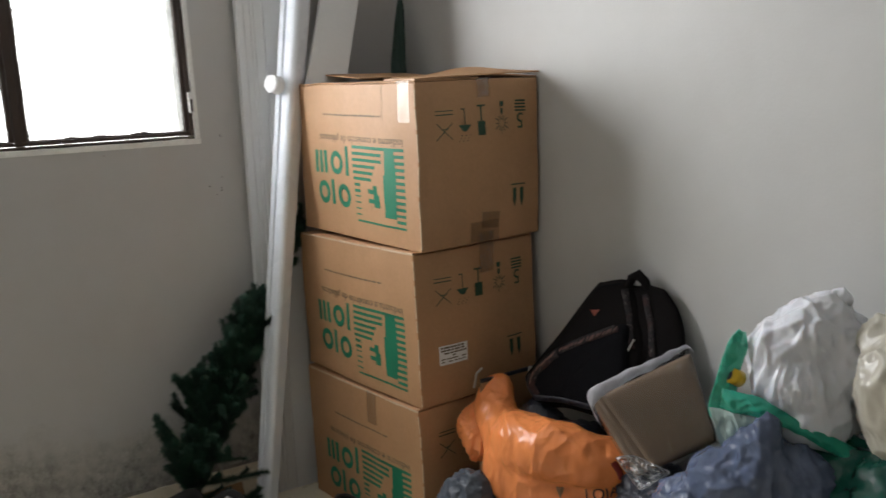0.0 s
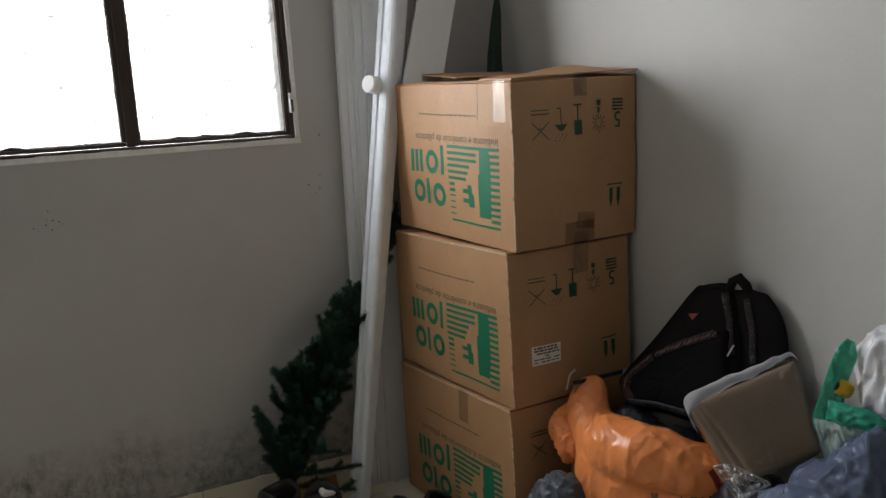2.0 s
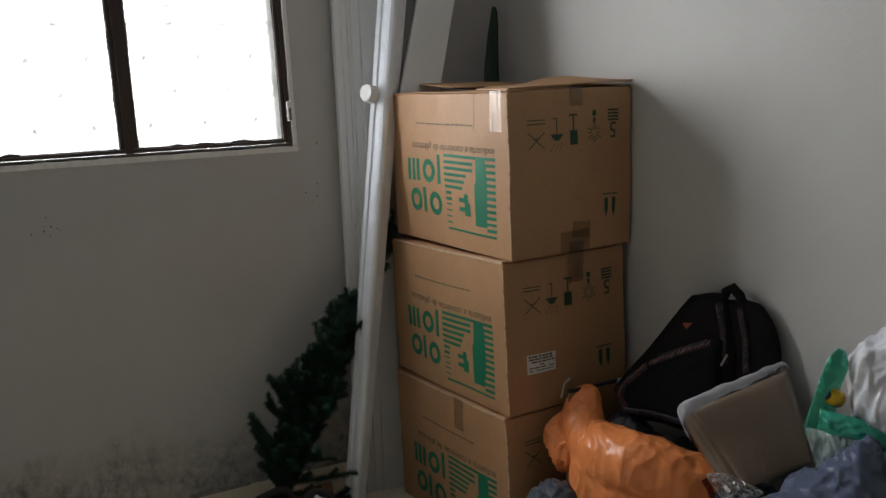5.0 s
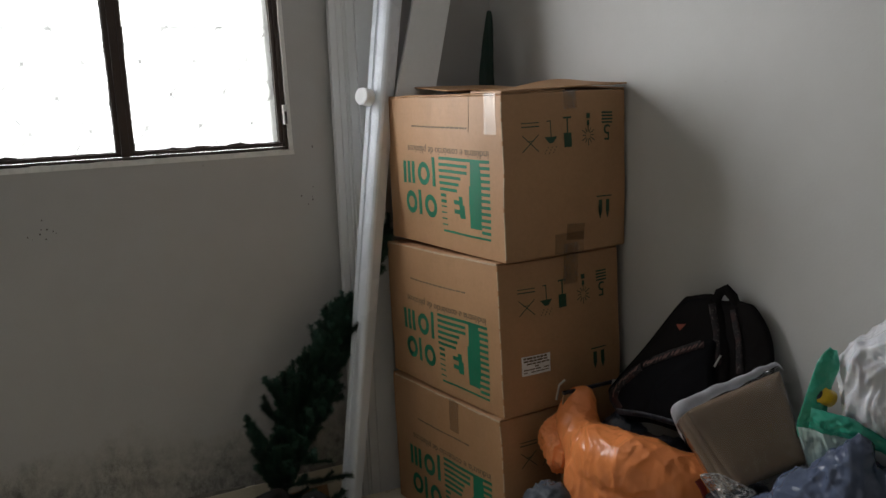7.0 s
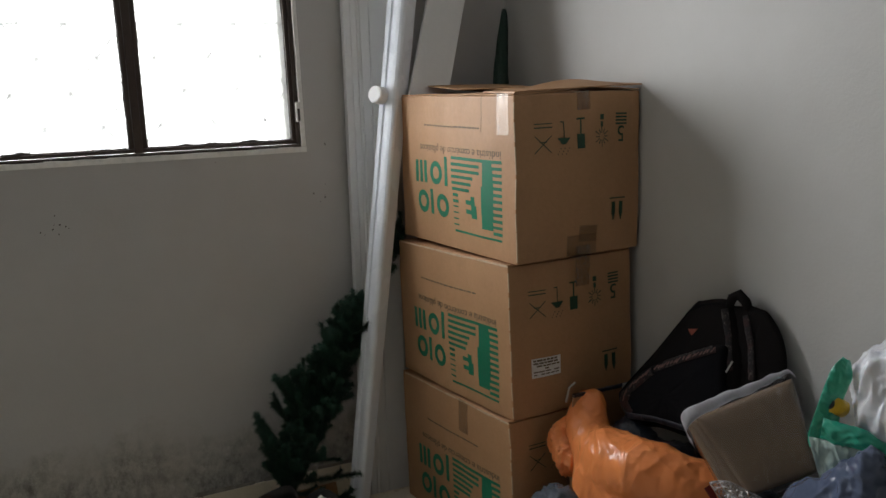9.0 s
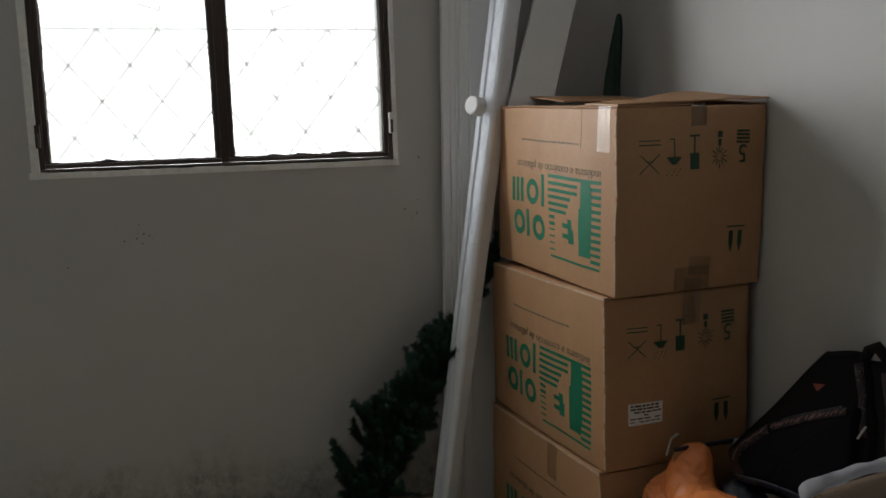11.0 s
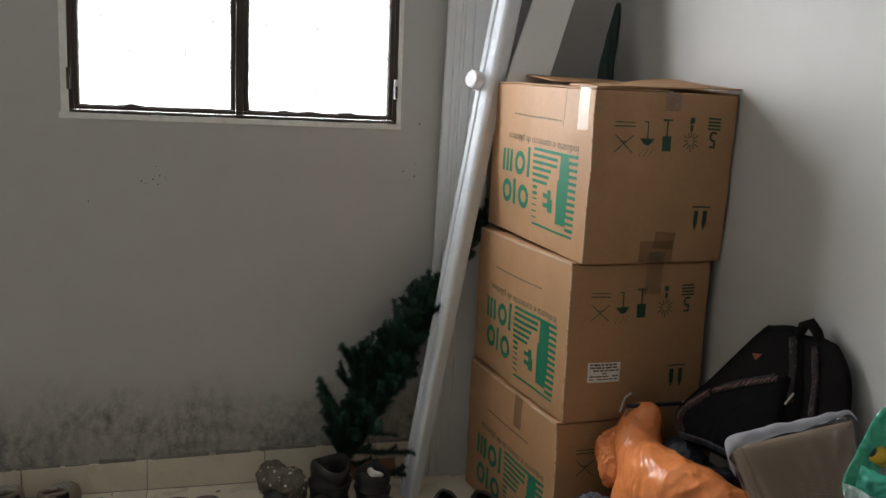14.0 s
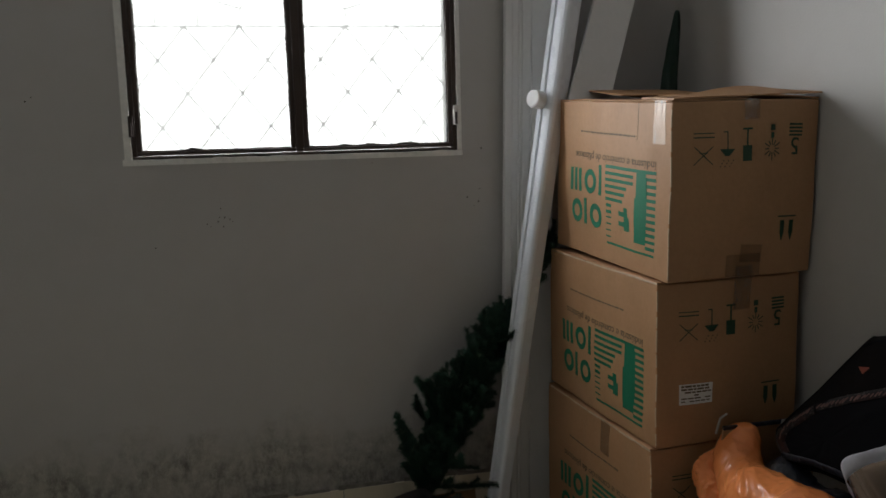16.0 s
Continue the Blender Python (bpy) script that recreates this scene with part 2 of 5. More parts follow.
def rod(bm, a, b, r, r2=None, seg=8):
    a, b = Vector(a), Vector(b)
    d = b - a
    q = d.to_track_quat("Z", "Y").to_matrix().to_4x4()
    bmesh.ops.create_cone(bm, cap_ends=True, segments=seg, radius1=r, radius2=r if r2 is None else r2, depth=d.length,
                          matrix=Matrix.Translation((a + b) / 2) @ q)


def tube(bm, pts, r, seg=6):
    """A tube along points, with a radius or a radius for each."""
    pts = [Vector(p) for p in pts]
    rs = r if isinstance(r, (list, tuple)) else [r] * len(pts)
    rings = []
    for i, p in enumerate(pts):
        d = (pts[min(i + 1, len(pts) - 1)] - pts[max(i - 1, 0)]).normalized()
        q = d.to_track_quat("Z", "Y").to_matrix()
        rings.append([bm.verts.new(p + q @ Vector((rs[i] * math.cos(k * math.tau / seg), rs[i] * math.sin(k * math.tau / seg), 0))) for k in range(seg)])
    for u, v in zip(rings, rings[1:]):
        for k in range(seg):
            bm.faces.new((u[k], u[(k + 1) % seg], v[(k + 1) % seg], v[k]))
    bm.faces.new(rings[0][::-1])
    bm.faces.new(rings[-1])


def basis(centre, up, facing):
    """A pose with local z along up and local -y turned to the direction facing."""
    z = Vector(up).normalized()
    y = -Vector(facing)
    y = (y - z * y.dot(z)).normalized()
    x = y.cross(z)
    m = Matrix((x, y, z)).transposed().to_4x4()
    m.translation = centre
    return m


def folds(p, amp, freq):
    """Creases of crumpled film at the place p: thin sharp ridges between smooth hollows."""
    q = Vector(p) * freq
    q += 0.55 * Vector((noise.noise(q * 0.6), noise.noise(q * 0.6 + Vector((9, 2, 5))), noise.noise(q * 0.6 + Vector((4, 7, 1)))))
    h = 0.0
    for k, (f, w) in enumerate(((0.7, 0.8), (1.5, 0.8), (3.1, 0.5), (5.9, 0.25))):
        n = 1 - min(1, abs(noise.noise(q * f + Vector((3.1 * k, 1.7 * k, 2.3 * k)))) * 2.2)
        h += w * n * n
    return amp * (h - 0.75)


def blob(name, lumps, material, parent, voxel=0.012, amp=0.006, freq=14.0, stretch=(1, 1, 1), floor=None, label="", calm=6):
    """A soft body out of ellipsoids (centre, radii, turn in degrees), merged into one skin and crumpled."""
    bm = bmesh.new()
    for c, r, rot in lumps:
        bmesh.ops.create_icosphere(bm, subdivisions=3, radius=1.0, matrix=pose(*c, *rot) @ Matrix.Diagonal((*r, 1)))
    me = bpy.data.meshes.new(name)
    bm.to_mesh(me)
    bm.free()
    raw = new(name + "_raw", me)
    mod = raw.modifiers.new("skin", "REMESH")
    mod.mode, mod.voxel_size = "VOXEL", voxel
    sm = raw.modifiers.new("soft", "SMOOTH")
    sm.factor, sm.iterations = 0.5, calm
    done = bpy.data.meshes.new_from_object(raw.evaluated_get(bpy.context.evaluated_depsgraph_get()))
    bpy.data.objects.remove(raw)
    bm = bmesh.new()
    bm.from_mesh(done)
    bm.normal_update()
    for v in bm.verts:
        q = Vector(a * b for a, b in zip(v.co, stretch))
        v.co = v.co + v.normal * folds(q, amp, freq)
        if floor is not None and v.co.z < floor:
            v.co.z = floor
    return part(name, bm, material, parent, label, True)


def chain(lumps, n=4):
    """Ellipsoids that pass evenly from each of those given to the next."""
    out = []
    for a, b in zip(lumps, lumps[1:]):
        for k in range(n):
            f = k / n
            out.append(tuple(tuple(u + (w - u) * f for u, w in zip(p, q)) for p, q in zip(a, b)))
    return out + [lumps[-1]]


def text_mesh(words, size, thick=0.0003):
    cu = bpy.data.curves.new("print", "FONT")
    cu.body, cu.size, cu.extrude = words, size, thick
    ob = new("print_raw", cu)
    me = bpy.data.meshes.new_from_object(ob.evaluated_get(bpy.context.evaluated_depsgraph_get()))
    bpy.data.objects.remove(ob)
    bm = bmesh.new()
    bm.from_mesh(me)
    return bm


# ---- room ----
WX, Y_BACK, X_LEFT, TOP = 1.54, -4.8, -1.6, 2.60
W0, W1, Z0, Z1 = -0.264, 0.762, 1.217, 2.10


def wall_with_hole():
    bm = bmesh.new()
    xs, zs = [X_LEFT - 0.15, W0, W1, WX + 0.15], [0.0, Z0, Z1, TOP]
    ys = (0.0, 0.20)
    for i in range(3):
        for k in range(3):
            if (i, k) != (1, 1):
                block(bm, (xs[i], ys[0], zs[k]), (xs[i + 1], ys[1], zs[k + 1]))
    bmesh.ops.remove_doubles(bm, verts=bm.verts, dist=1e-5)
    bm.verts.index_update()
    seen = {}
    for f in bm.faces:
        seen.setdefault(tuple(sorted(v.index for v in f.verts)), []).append(f)
    bmesh.ops.delete(bm, geom=[f for g in seen.values() if len(g) > 1 for f in g], context="FACES_ONLY")
    return bm


wall_n = tagged(part("wall_north", wall_with_hole(), M_WALL), "grey-white painted plaster wall with mould along its foot", "wall", kind="structure")
tagged(part("wall_east", boxed((WX, Y_BACK, 0), (WX + 0.15, -0.0005, TOP)), M_WALL2), "white painted plaster wall with fine roller texture", "wall", kind="structure")
# unseen wall, placed close as a reflector for the carton's shadow side
tagged(part("wall_west", boxed((X_LEFT - 0.15, Y_BACK, 0), (X_LEFT, -0.0005, TOP)), M_WEST), "unseen pale wall, added to bounce window light", "wall", kind="structure")
# unseen wall behind the camera, kept dark to hold down the bounce
tagged(part("wall_south", boxed((X_LEFT - 0.15, Y_BACK - 0.15, 0), (WX + 0.15, Y_BACK - 0.0005, TOP)), M_HALL), "unseen dark grey wall, added to cut bounced light", "wall", kind="structure")
tagged(part("ceiling", boxed((X_LEFT - 0.15, Y_BACK - 0.15, TOP + 0.0005), (WX + 0.15, 0.20, TOP + 0.12)), M_CEIL), "plain white painted ceiling", "ceiling", kind="structure")
floor = tagged(part("floor", boxed((X_LEFT - 0.15, Y_BACK - 0.15, -0.12), (WX + 0.15, 0.20, -0.003)), M_GROUT), "cream ceramic tile floor with dirty joints", "floor", kind="structure")
tagged(part("ground", boxed((-60, 0.21, -0.6), (60, 120, -0.3)), plain("outdoor_concrete", (0.35, 0.34, 0.32), 0.9)), "pale concrete yard outside", "ground", kind="structure")
backdrop_mat = bpy.data.materials.new("white_overcast_distance")
backdrop_mat.use_nodes = True
bt = backdrop_mat.node_tree
em = nn(bt, "ShaderNodeEmission", Strength=GLOW)
em.inputs[0].default_value = (1.0, 1.0, 0.985, 1)
bt.links.new(em.outputs[0], bt.nodes["Material Output"].inputs[0])
tagged(part("backdrop", boxed((-7, 4.0, -0.3), (8, 4.05, 7)), backdrop_mat), "white overcast sky beyond the window", "sky", kind="structure")


def slope(x):
    """The tiles were cut uneven: their upper edge climbs towards the corner."""
    return 0.022 * max(-0.9, min(0.6, x + 0.046))


# skirting of cut tiles along the window wall and the side wall
def skirting(x0, x1, along_x=True):
    g = 0.0015
    if along_x:
        bm = boxed((x0 + g, -0.010, 0.0), (x1 - g, -0.0004, 0.099 + random.uniform(0, 0.003)), 0.0012)
        for v in bm.verts:
            if v.co.z > 0.05:
                v.co.z += slope(v.co.x)
        return bm
    return boxed((WX - 0.010, x0 + g, 0.0), (WX - 0.0004, x1 - g, 0.099 + random.uniform(0, 0.003)), 0.0012)


T = 0.380
base = thing("baseboard", pose(0, 0, 0), "cream ceramic tile skirting with dark joints", "skirting", kind="structure")
for k in range(-5, 4):
    part("tile", skirting(max(X_LEFT, -0.046 + T * k), min(WX - 0.011, -0.046 + T * (k + 1))), M_TILE, base)
for k in range(0, 13):
    part("tile", skirting(max(Y_BACK, -0.012 - T * (k + 1)), -0.012 - T * k, False), M_TILE, base)
# torn paint and plaster lip over the skirting
bm = bmesh.new()
px = -1.6
while px < 1.05:
    w = random.uniform(0.03, 0.12)
    hgt = 0.102 + random.uniform(0.0, 0.012)
    block(bm, (px, -0.006 - random.uniform(0, 0.003), 0.098 + slope(px)), (px + w, -0.0003, hgt + 0.002 + slope(px)), 0.0015, 1)
    px += w * random.uniform(0.8, 1.5)
tagged(part("trim", bm, M_LIP), "chipped plaster lip above the tile skirting", "trim", kind="structure")

# fly specks and scratches on the window wall
bm = bmesh.new()
srng = random.Random(3)
for cx, cz, n, sp in ((-0.015, 1.023, 9, 0.022), (0.815, 1.065, 5, 0.02), (0.838, 1.228, 2, 0.006), (-0.204, 0.955, 1, 0.002), (-0.63, 1.43, 3, 0.05)):
    for k in range(n):
        x, z, r = cx + srng.gauss(0, sp), cz + srng.gauss(0, sp * 0.6), srng.uniform(0.0012, 0.0032)
        bmesh.ops.create_icosphere(bm, subdivisions=1, radius=r, matrix=Matrix.Translation((x, -0.0002, z)) @ Matrix.Diagonal((1, 0.25, 1, 1)))
part("specks", bm, M_STEEL, wall_n, "dark fly specks and scratches")

# ---- window ----
win = thing("window_1", pose(0, 0, 0), "brown steel casement window with patterned glass and outer grille", "window", kind="structure")


def rough_edge(lo, hi, axis, n, amp):
    """A plaster border strip with an uneven inner edge."""
    bm = bmesh.new()
    for i in range(n):
        a, b = list(lo), list(hi)
        a[axis] = lo[axis] + (hi[axis] - lo[axis]) * i / n
        b[axis] = lo[axis] + (hi[axis] - lo[axis]) * (i + 1) / n
        b[1] += random.uniform(-amp, amp) * 0.3
        o = 2 if axis == 0 else 0
        j = random.uniform(-amp, amp)
        if abs(lo[o] - (W0 if o == 0 else Z0)) < 0.03:
            b[o] += j
        else:
            a[o] += j
        block(bm, a, b)
    return bm


# border strips; the daylight that catches them is put into their colour
part("window_sill", rough_edge((W0 - 0.020, -0.004, Z0 - 0.010), (W1 + 0.008, 0.03, Z0 + 0.0075), 0, 24, 0.0015), M_REVEAL, win, "chipped white plaster edge, coloured brighter for the window's light")
part("reveal", rough_edge((W0 - 0.014, -0.004, Z0 + 0.0082), (W0 + 0.0065, 0.03, Z1), 2, 24, 0.0015), M_REVEAL, win)
part("reveal", rough_edge((W1 - 0.0065, -0.004, Z0 + 0.0082), (W1 + 0.006, 0.03, Z1), 2, 24, 0.0015), M_REVEAL, win)
FX0, FX1, FZ0 = W0 + 0.007, W1 - 0.007, Z0 + 0.008


def steel_bar(lo, hi, name="frame"):
    return part(name, boxed(lo, hi, 0.002), M_STEEL, win)


MX = 0.247
for lo, hi in (((FX0 - 0.004, 0.031, FZ0 - 0.006), (FX1 + 0.004, 0.06, FZ0 + 0.009)), ((FX0, 0.006, FZ0), (FX1, 0.0305, FZ0 + 0.009)), ((FX0, 0.006, FZ0 + 0.0092), (FX0 + 0.014, 0.04, Z1)), ((FX0 - 0.006, 0.0405, FZ0 + 0.0092), (FX0 + 0.010, 0.06, Z1)), ((FX1 - 0.010, 0.0405, FZ0 + 0.0092), (FX1 + 0.006, 0.06, Z1)),
               ((FX1 - 0.014, 0.006, FZ0 + 0.0092), (FX1, 0.04, Z1)), ((MX - 0.012, 0.004, FZ0 + 0.0092), (MX + 0.012, 0.04, Z1))):
    steel_bar(lo, hi)
# the two opening lights, each with its frame and pane
for x0, x1 in ((FX0 + 0.0145, MX - 0.0125), (MX + 0.0125, FX1 - 0.0145)):
    cas = part("casement", boxed((x0, 0.010, FZ0 + 0.010), (x1, 0.034, FZ0 + 0.022), 0.002), M_STEEL, win)
    part("stile", boxed((x0, 0.010, FZ0 + 0.0222), (x0 + 0.014, 0.034, Z1), 0.002), M_STEEL, cas)
    part("stile", boxed((x1 - 0.014, 0.010, FZ0 + 0.0222), (x1, 0.034, Z1), 0.002), M_STEEL, cas)
    pane = part("pane", boxed((x0 + 0.012, 0.022, FZ0 + 0.020), (x1 - 0.012, 0.026, Z1)), M_GLASS, cas)
    pane.visible_shadow = False
    # smeared old paint and putty round the pane
    bm = bmesh.new()
    for side in range(3):
        n = 150
        for i in range(n):
            h = (0.003 + 0.009 * max(0, noise.noise(Vector((i * 0.05, side * 5.0, x0 * 9)))) + random.uniform(0, 0.003) * (random.random() < 0.4)) * (1.0 if side == 0 else 0.6)
            if side == 0:
                a = x0 + 0.014 + (x1 - x0 - 0.028) * i / n
                block(bm, (a, 0.0185, FZ0 + 0.0215), (a + (x1 - x0) / n, 0.0215, FZ0 + 0.0225 + h))
            else:
                za = FZ0 + 0.022 + (Z1 - FZ0 - 0.03) * i / n
                zb = za + (Z1 - FZ0) / n
                if side == 1:
                    block(bm, (x0 + 0.0135, 0.0185, za), (x0 + 0.014 + h, 0.0215, zb))
                else:
                    block(bm, (x1 - 0.014 - h, 0.0185, za), (x1 - 0.0135, 0.0215, zb))
    part("putty", bm, M_STEEL, cas, "smeared dark paint")
for x, zz in ((W0 + 0.010, 1.325), (W1 - 0.012, 1.338)):
    latch = part("hinge", boxed((x - 0.007, -0.006, zz - 0.032), (x + 0.007, 0.006, zz + 0.032), 0.002), M_STEEL if x < 0 else M_REVEAL, win)
    bm = bmesh.new()
    rod(bm, (x, -0.009, zz - 0.03), (x, -0.009, zz + 0.01), 0.004)
    part("pin", bm, M_STEEL, latch)
# grille of diamonds, with a bar and a sunburst above it
GY = 0.14
grille = part("grille", boxed((W0 + 0.002, GY - 0.003, 1.6325), (W1 - 0.002, GY + 0.003, 1.6372)), M_GRILLE, win, "iron grille with diamond pattern and sunburst")
def bar2(a, b, r=0.0026):
    bm = bmesh.new()
    rod(bm, (a[0], GY, a[1]), (b[0], GY, b[1]), r, seg=6)
    part("grille_bar", bm, M_GRILLE, grille)
zb, hw, hh = 1.635, 0.0850, 0.1055
for k in range(-9, 8):
    x = 0.079 + 2 * hw * k
    for s in (-1, 1):
        lo_x, lo_z = x, zb
        hi_x, hi_z = x + s * hw * 4.6, zb - hh * 4.6
        # clip to the opening
        ts = [0.0, 1.0]
        d = hi_x - lo_x
        for lim, sign in ((W0, 1), (W1, -1)):
            tt = (lim - lo_x) / d
            if sign * d > 0:
                ts[0] = max(ts[0], tt)
            else:
                ts[1] = min(ts[1], tt)
        if ts[1] - ts[0] > 0.03:
            bar2((lo_x + d * ts[0], lo_z + (hi_z - lo_z) * ts[0]), (lo_x + d * ts[1], lo_z + (hi_z - lo_z) * ts[1]))
for m in range(1, 4):
    for k in range(-6, 7):
        x, z = 0.079 + hw * (2 * k + m % 2), zb - hh * m
        if W0 + 0.03 < x < W1 - 0.03:
            bm = bmesh.new()
            bmesh.ops.create_icosphere(bm, subdivisions=1, radius=0.0062, matrix=Matrix.Translation((x, GY, z)) @ Matrix.Diagonal((1, 0.7, 1, 1)))
            part("grille_node", bm, M_GRILLE, grille)
for r in (0.174, 0.30, 0.43):
    bm = bmesh.new()
    tube(bm, [(MX + 0.005 + r * math.cos(a), GY, zb + r * math.sin(a)) for a in np.linspace(0, math.pi, 25)], 0.0023, 5)
    part("grille_arc", bm, M_GRILLE, grille)
for a in range(0, 181, 18):
    c, s = math.cos(radians(a)), math.sin(radians(a))
    if 0 < a < 180:
        e = min(0.6, 0.49 / max(0.05, abs(c)))
        bar2((MX + 0.005 + 0.174 * c, zb + 0.174 * s), (MX + 0.005 + e * c, zb + e * s))


# ---- cartons ----
CW, CD, CH = 0.435, 0.645, 0.447
# upside-down print: a runs along the side, b down from the top
SIDE = Matrix(((0, 0, -1, 0), (1, 0, 0, 0), (0, -1, 0, CH), (0, 0, 0, 1)))
FRONT = Matrix(((-1, 0, 0, CW), (0, 0, -1, 0), (0, -1, 0, CH), (0, 0, 0, 1))) @ Matrix.Translation((0.017, -0.054, 0)) @ Matrix.Diagonal((1.122, 1.2, 1, 1))


def flat(bm, m, a0, b0, a1, b1, h=0.0007):
    # b is measured downwards, so the print's own y equals b
    block(bm, (a0, b0, 0.0002), (a1, b1, h), 0, 1, m)


def turned(m, a, b):
    return m @ Matrix.Translation((a, b, 0.0004))


def ring(bm, m, a, b, r, w, seg=24, ry=None, part_of=1.0):
    ry = ry or r
    out = []
    for i in range(seg + 1):
        t = math.tau * part_of * i / seg
        out.append([bm.verts.new(m @ Vector((a + (r - k) * math.cos(t), b + (ry - k) * math.sin(t), z))) for k, z in ((0, 0.0007), (w, 0.0007))])
    for u, v in zip(out, out[1:]):
        bm.faces.new((u[0], u[1], v[1], v[0]))


def carton_print(box, low):
    """The print on the long side stands lower by low."""
    LEFT = SIDE @ Matrix.Translation((0.0122, 0.0108 + low, 0)) @ Matrix.Diagonal((0.826, 1.033, 1, 1))
    bm = bmesh.new()
    # striped emblem: the bands step round a blank shape, with one solid column
    n = 13
    for i in range(n):
        b0 = 0.158 + 0.0172 * i
        if i in (n - 1,):
            flat(bm, LEFT, 0.06, b0, 0.365, b0 + 0.006)
            continue
        flat(bm, LEFT, 0.058, b0, 0.112, b0 + 0.0085)
        if i == 0:
            flat(bm, LEFT, 0.112, b0, 0.375, b0 + 0.0085)
        elif i < 3:
            flat(bm, LEFT, 0.192, b0, 0.375, b0 + 0.0085)
        elif i < 6:
            flat(bm, LEFT, 0.232 + 0.012 * (i - 3), b0, 0.375, b0 + 0.0085)
        else:
            flat(bm, LEFT, 0.335, b0, 0.372, b0 + 0.004 if i > 7 else b0 + 0.0085)
    flat(bm, LEFT, 0.112, 0.166, 0.172, 0.345)
    flat(bm, LEFT, 0.108, 0.180, 0.116, 0.320)
    flat(bm, LEFT, 0.172, 0.230, 0.180, 0.345)
    part("emblem_print", bm, M_GREEN, box, "striped green emblem")
    bm = bmesh.new()
    flat(bm, LEFT, 0.222, 0.262, 0.246, 0.322)
    for b in (0.274, 0.300):
        flat(bm, LEFT, 0.246, b, 0.282, b + 0.012)
    flat(bm, LEFT, 0.212, 0.286, 0.222, 0.322)
    part("emblem_print", bm, M_GREEN, box)
    # two rows of rounded shapes in place of a maker's name
    ROWS = LEFT @ Matrix.Translation((0.394, 0, 0)) @ Matrix.Diagonal((1.32, 1, 1, 1)) @ Matrix.Translation((-0.394, 0, 0))
    bm = bmesh.new()
    for a0, b0, b1 in ((0.402, 0.162, 0.245), (0.514, 0.180, 0.245), (0.540, 0.180, 0.245), (0.566, 0.180, 0.245), (0.484, 0.262, 0.335)):
        flat(bm, ROWS, a0, b0, a0 + 0.016, b1)
    for a0, b0 in ((0.464, 0.212), (0.434, 0.304), (0.542, 0.302)):
        ring(bm, ROWS, a0, b0, 0.032, 0.016, ry=0.034)
    part("shape_print", bm, M_GREEN, box, "rounded green shapes in two rows")
    bm = text_mesh("indústria e comércio de plásticos", 0.030)
    bmesh.ops.scale(bm, vec=(1.36, 1, 1), verts=bm.verts)
    bmesh.ops.transform(bm, matrix=turned(LEFT, 0.060, 0.134), verts=bm.verts)
    part("text_print", bm, M_GREYINK, box)
    bm = bmesh.new()
    a = 0.19
    while a < 0.56:
        w = random.uniform(0.008, 0.03)
        flat(bm, LEFT, a, 0.075, min(a + w, 0.57), 0.0795)
        a += w + 0.006
    part("line_print", bm, M_GREYINK, box, "row of unreadable grey print")
    # care symbols in a row on the narrow side
    bm = bmesh.new()
    for i in range(4):
        flat(bm, FRONT, 0.030, 0.098 + i * 0.0075, 0.066, 0.102 + i * 0.0075)
    five = text_mesh("5", 0.052)
    me = bpy.data.meshes.new("tmp")
    bmesh.ops.transform(five, matrix=turned(FRONT, 0.036, 0.128), verts=five.verts)
    five.to_mesh(me)
    bm.from_mesh(me)
    part("count_mark", bm, M_DKGREEN, box)
    bm = bmesh.new()
    for k in range(12):
        d = k * 30
        m2 = FRONT @ Matrix.Translation((0.112, 0.150, 0)) @ pose(0, 0, 0, 0, 0, d)
        flat(bm, m2, 0.008, -0.001, 0.024 if k % 2 else 0.019, 0.001)
    flat(bm, FRONT, 0.106, 0.100, 0.118, 0.112)
    flat(bm, FRONT, 0.108, 0.116, 0.116, 0.128)
    part("sun_mark", bm, M_DKGREEN, box)
    bm = bmesh.new()
    flat(bm, FRONT, 0.168, 0.140, 0.192, 0.172)
    flat(bm, FRONT, 0.178, 0.108, 0.182, 0.140)
    flat(bm, FRONT, 0.168, 0.104, 0.192, 0.108)
    part("handling_mark", bm, M_DKGREEN, box)
    bm = bmesh.new()
    for k in range(7):
        flat(bm, FRONT, 0.214 + 0.002 * k, 0.146 + 0.002 * k, 0.250 - 0.002 * k, 0.1482 + 0.002 * k)
    flat(bm, FRONT, 0.230, 0.112, 0.2325, 0.146)
    flat(bm, FRONT, 0.230, 0.110, 0.242, 0.1125)
    for k in range(9):
        x, y = 0.216 + 0.004 * k, 0.168 + 0.006 * (k % 3)
        flat(bm, FRONT, x, y, x + 0.002, y + 0.003)
    part("umbrella_mark", bm, M_DKGREEN, box)
    bm = bmesh.new()
    for d in (38, -38):
        flat(bm, FRONT @ Matrix.Translation((0.292, 0.158, 0)) @ pose(0, 0, 0, 0, 0, d), -0.030, -0.001, 0.030, 0.001)
    flat(bm, FRONT, 0.282, 0.152, 0.302, 0.154)
    flat(bm, FRONT, 0.266, 0.112, 0.318, 0.114)
    flat(bm, FRONT, 0.266, 0.120, 0.318, 0.1225)
    part("crossed_mark", bm, M_DKGREEN, box)
    bm = bmesh.new()
    flat(bm, FRONT, 0.036, 0.292, 0.088, 0.295)
    for a in (0.043, 0.069):
        flat(bm, FRONT, a, 0.302, a + 0.012, 0.332)
        flat(bm, FRONT, a + 0.002, 0.332, a + 0.010, 0.338)
        flat(bm, FRONT, a + 0.004, 0.338, a + 0.008, 0.344)
    part("arrow_mark", bm, M_DKGREEN, box)


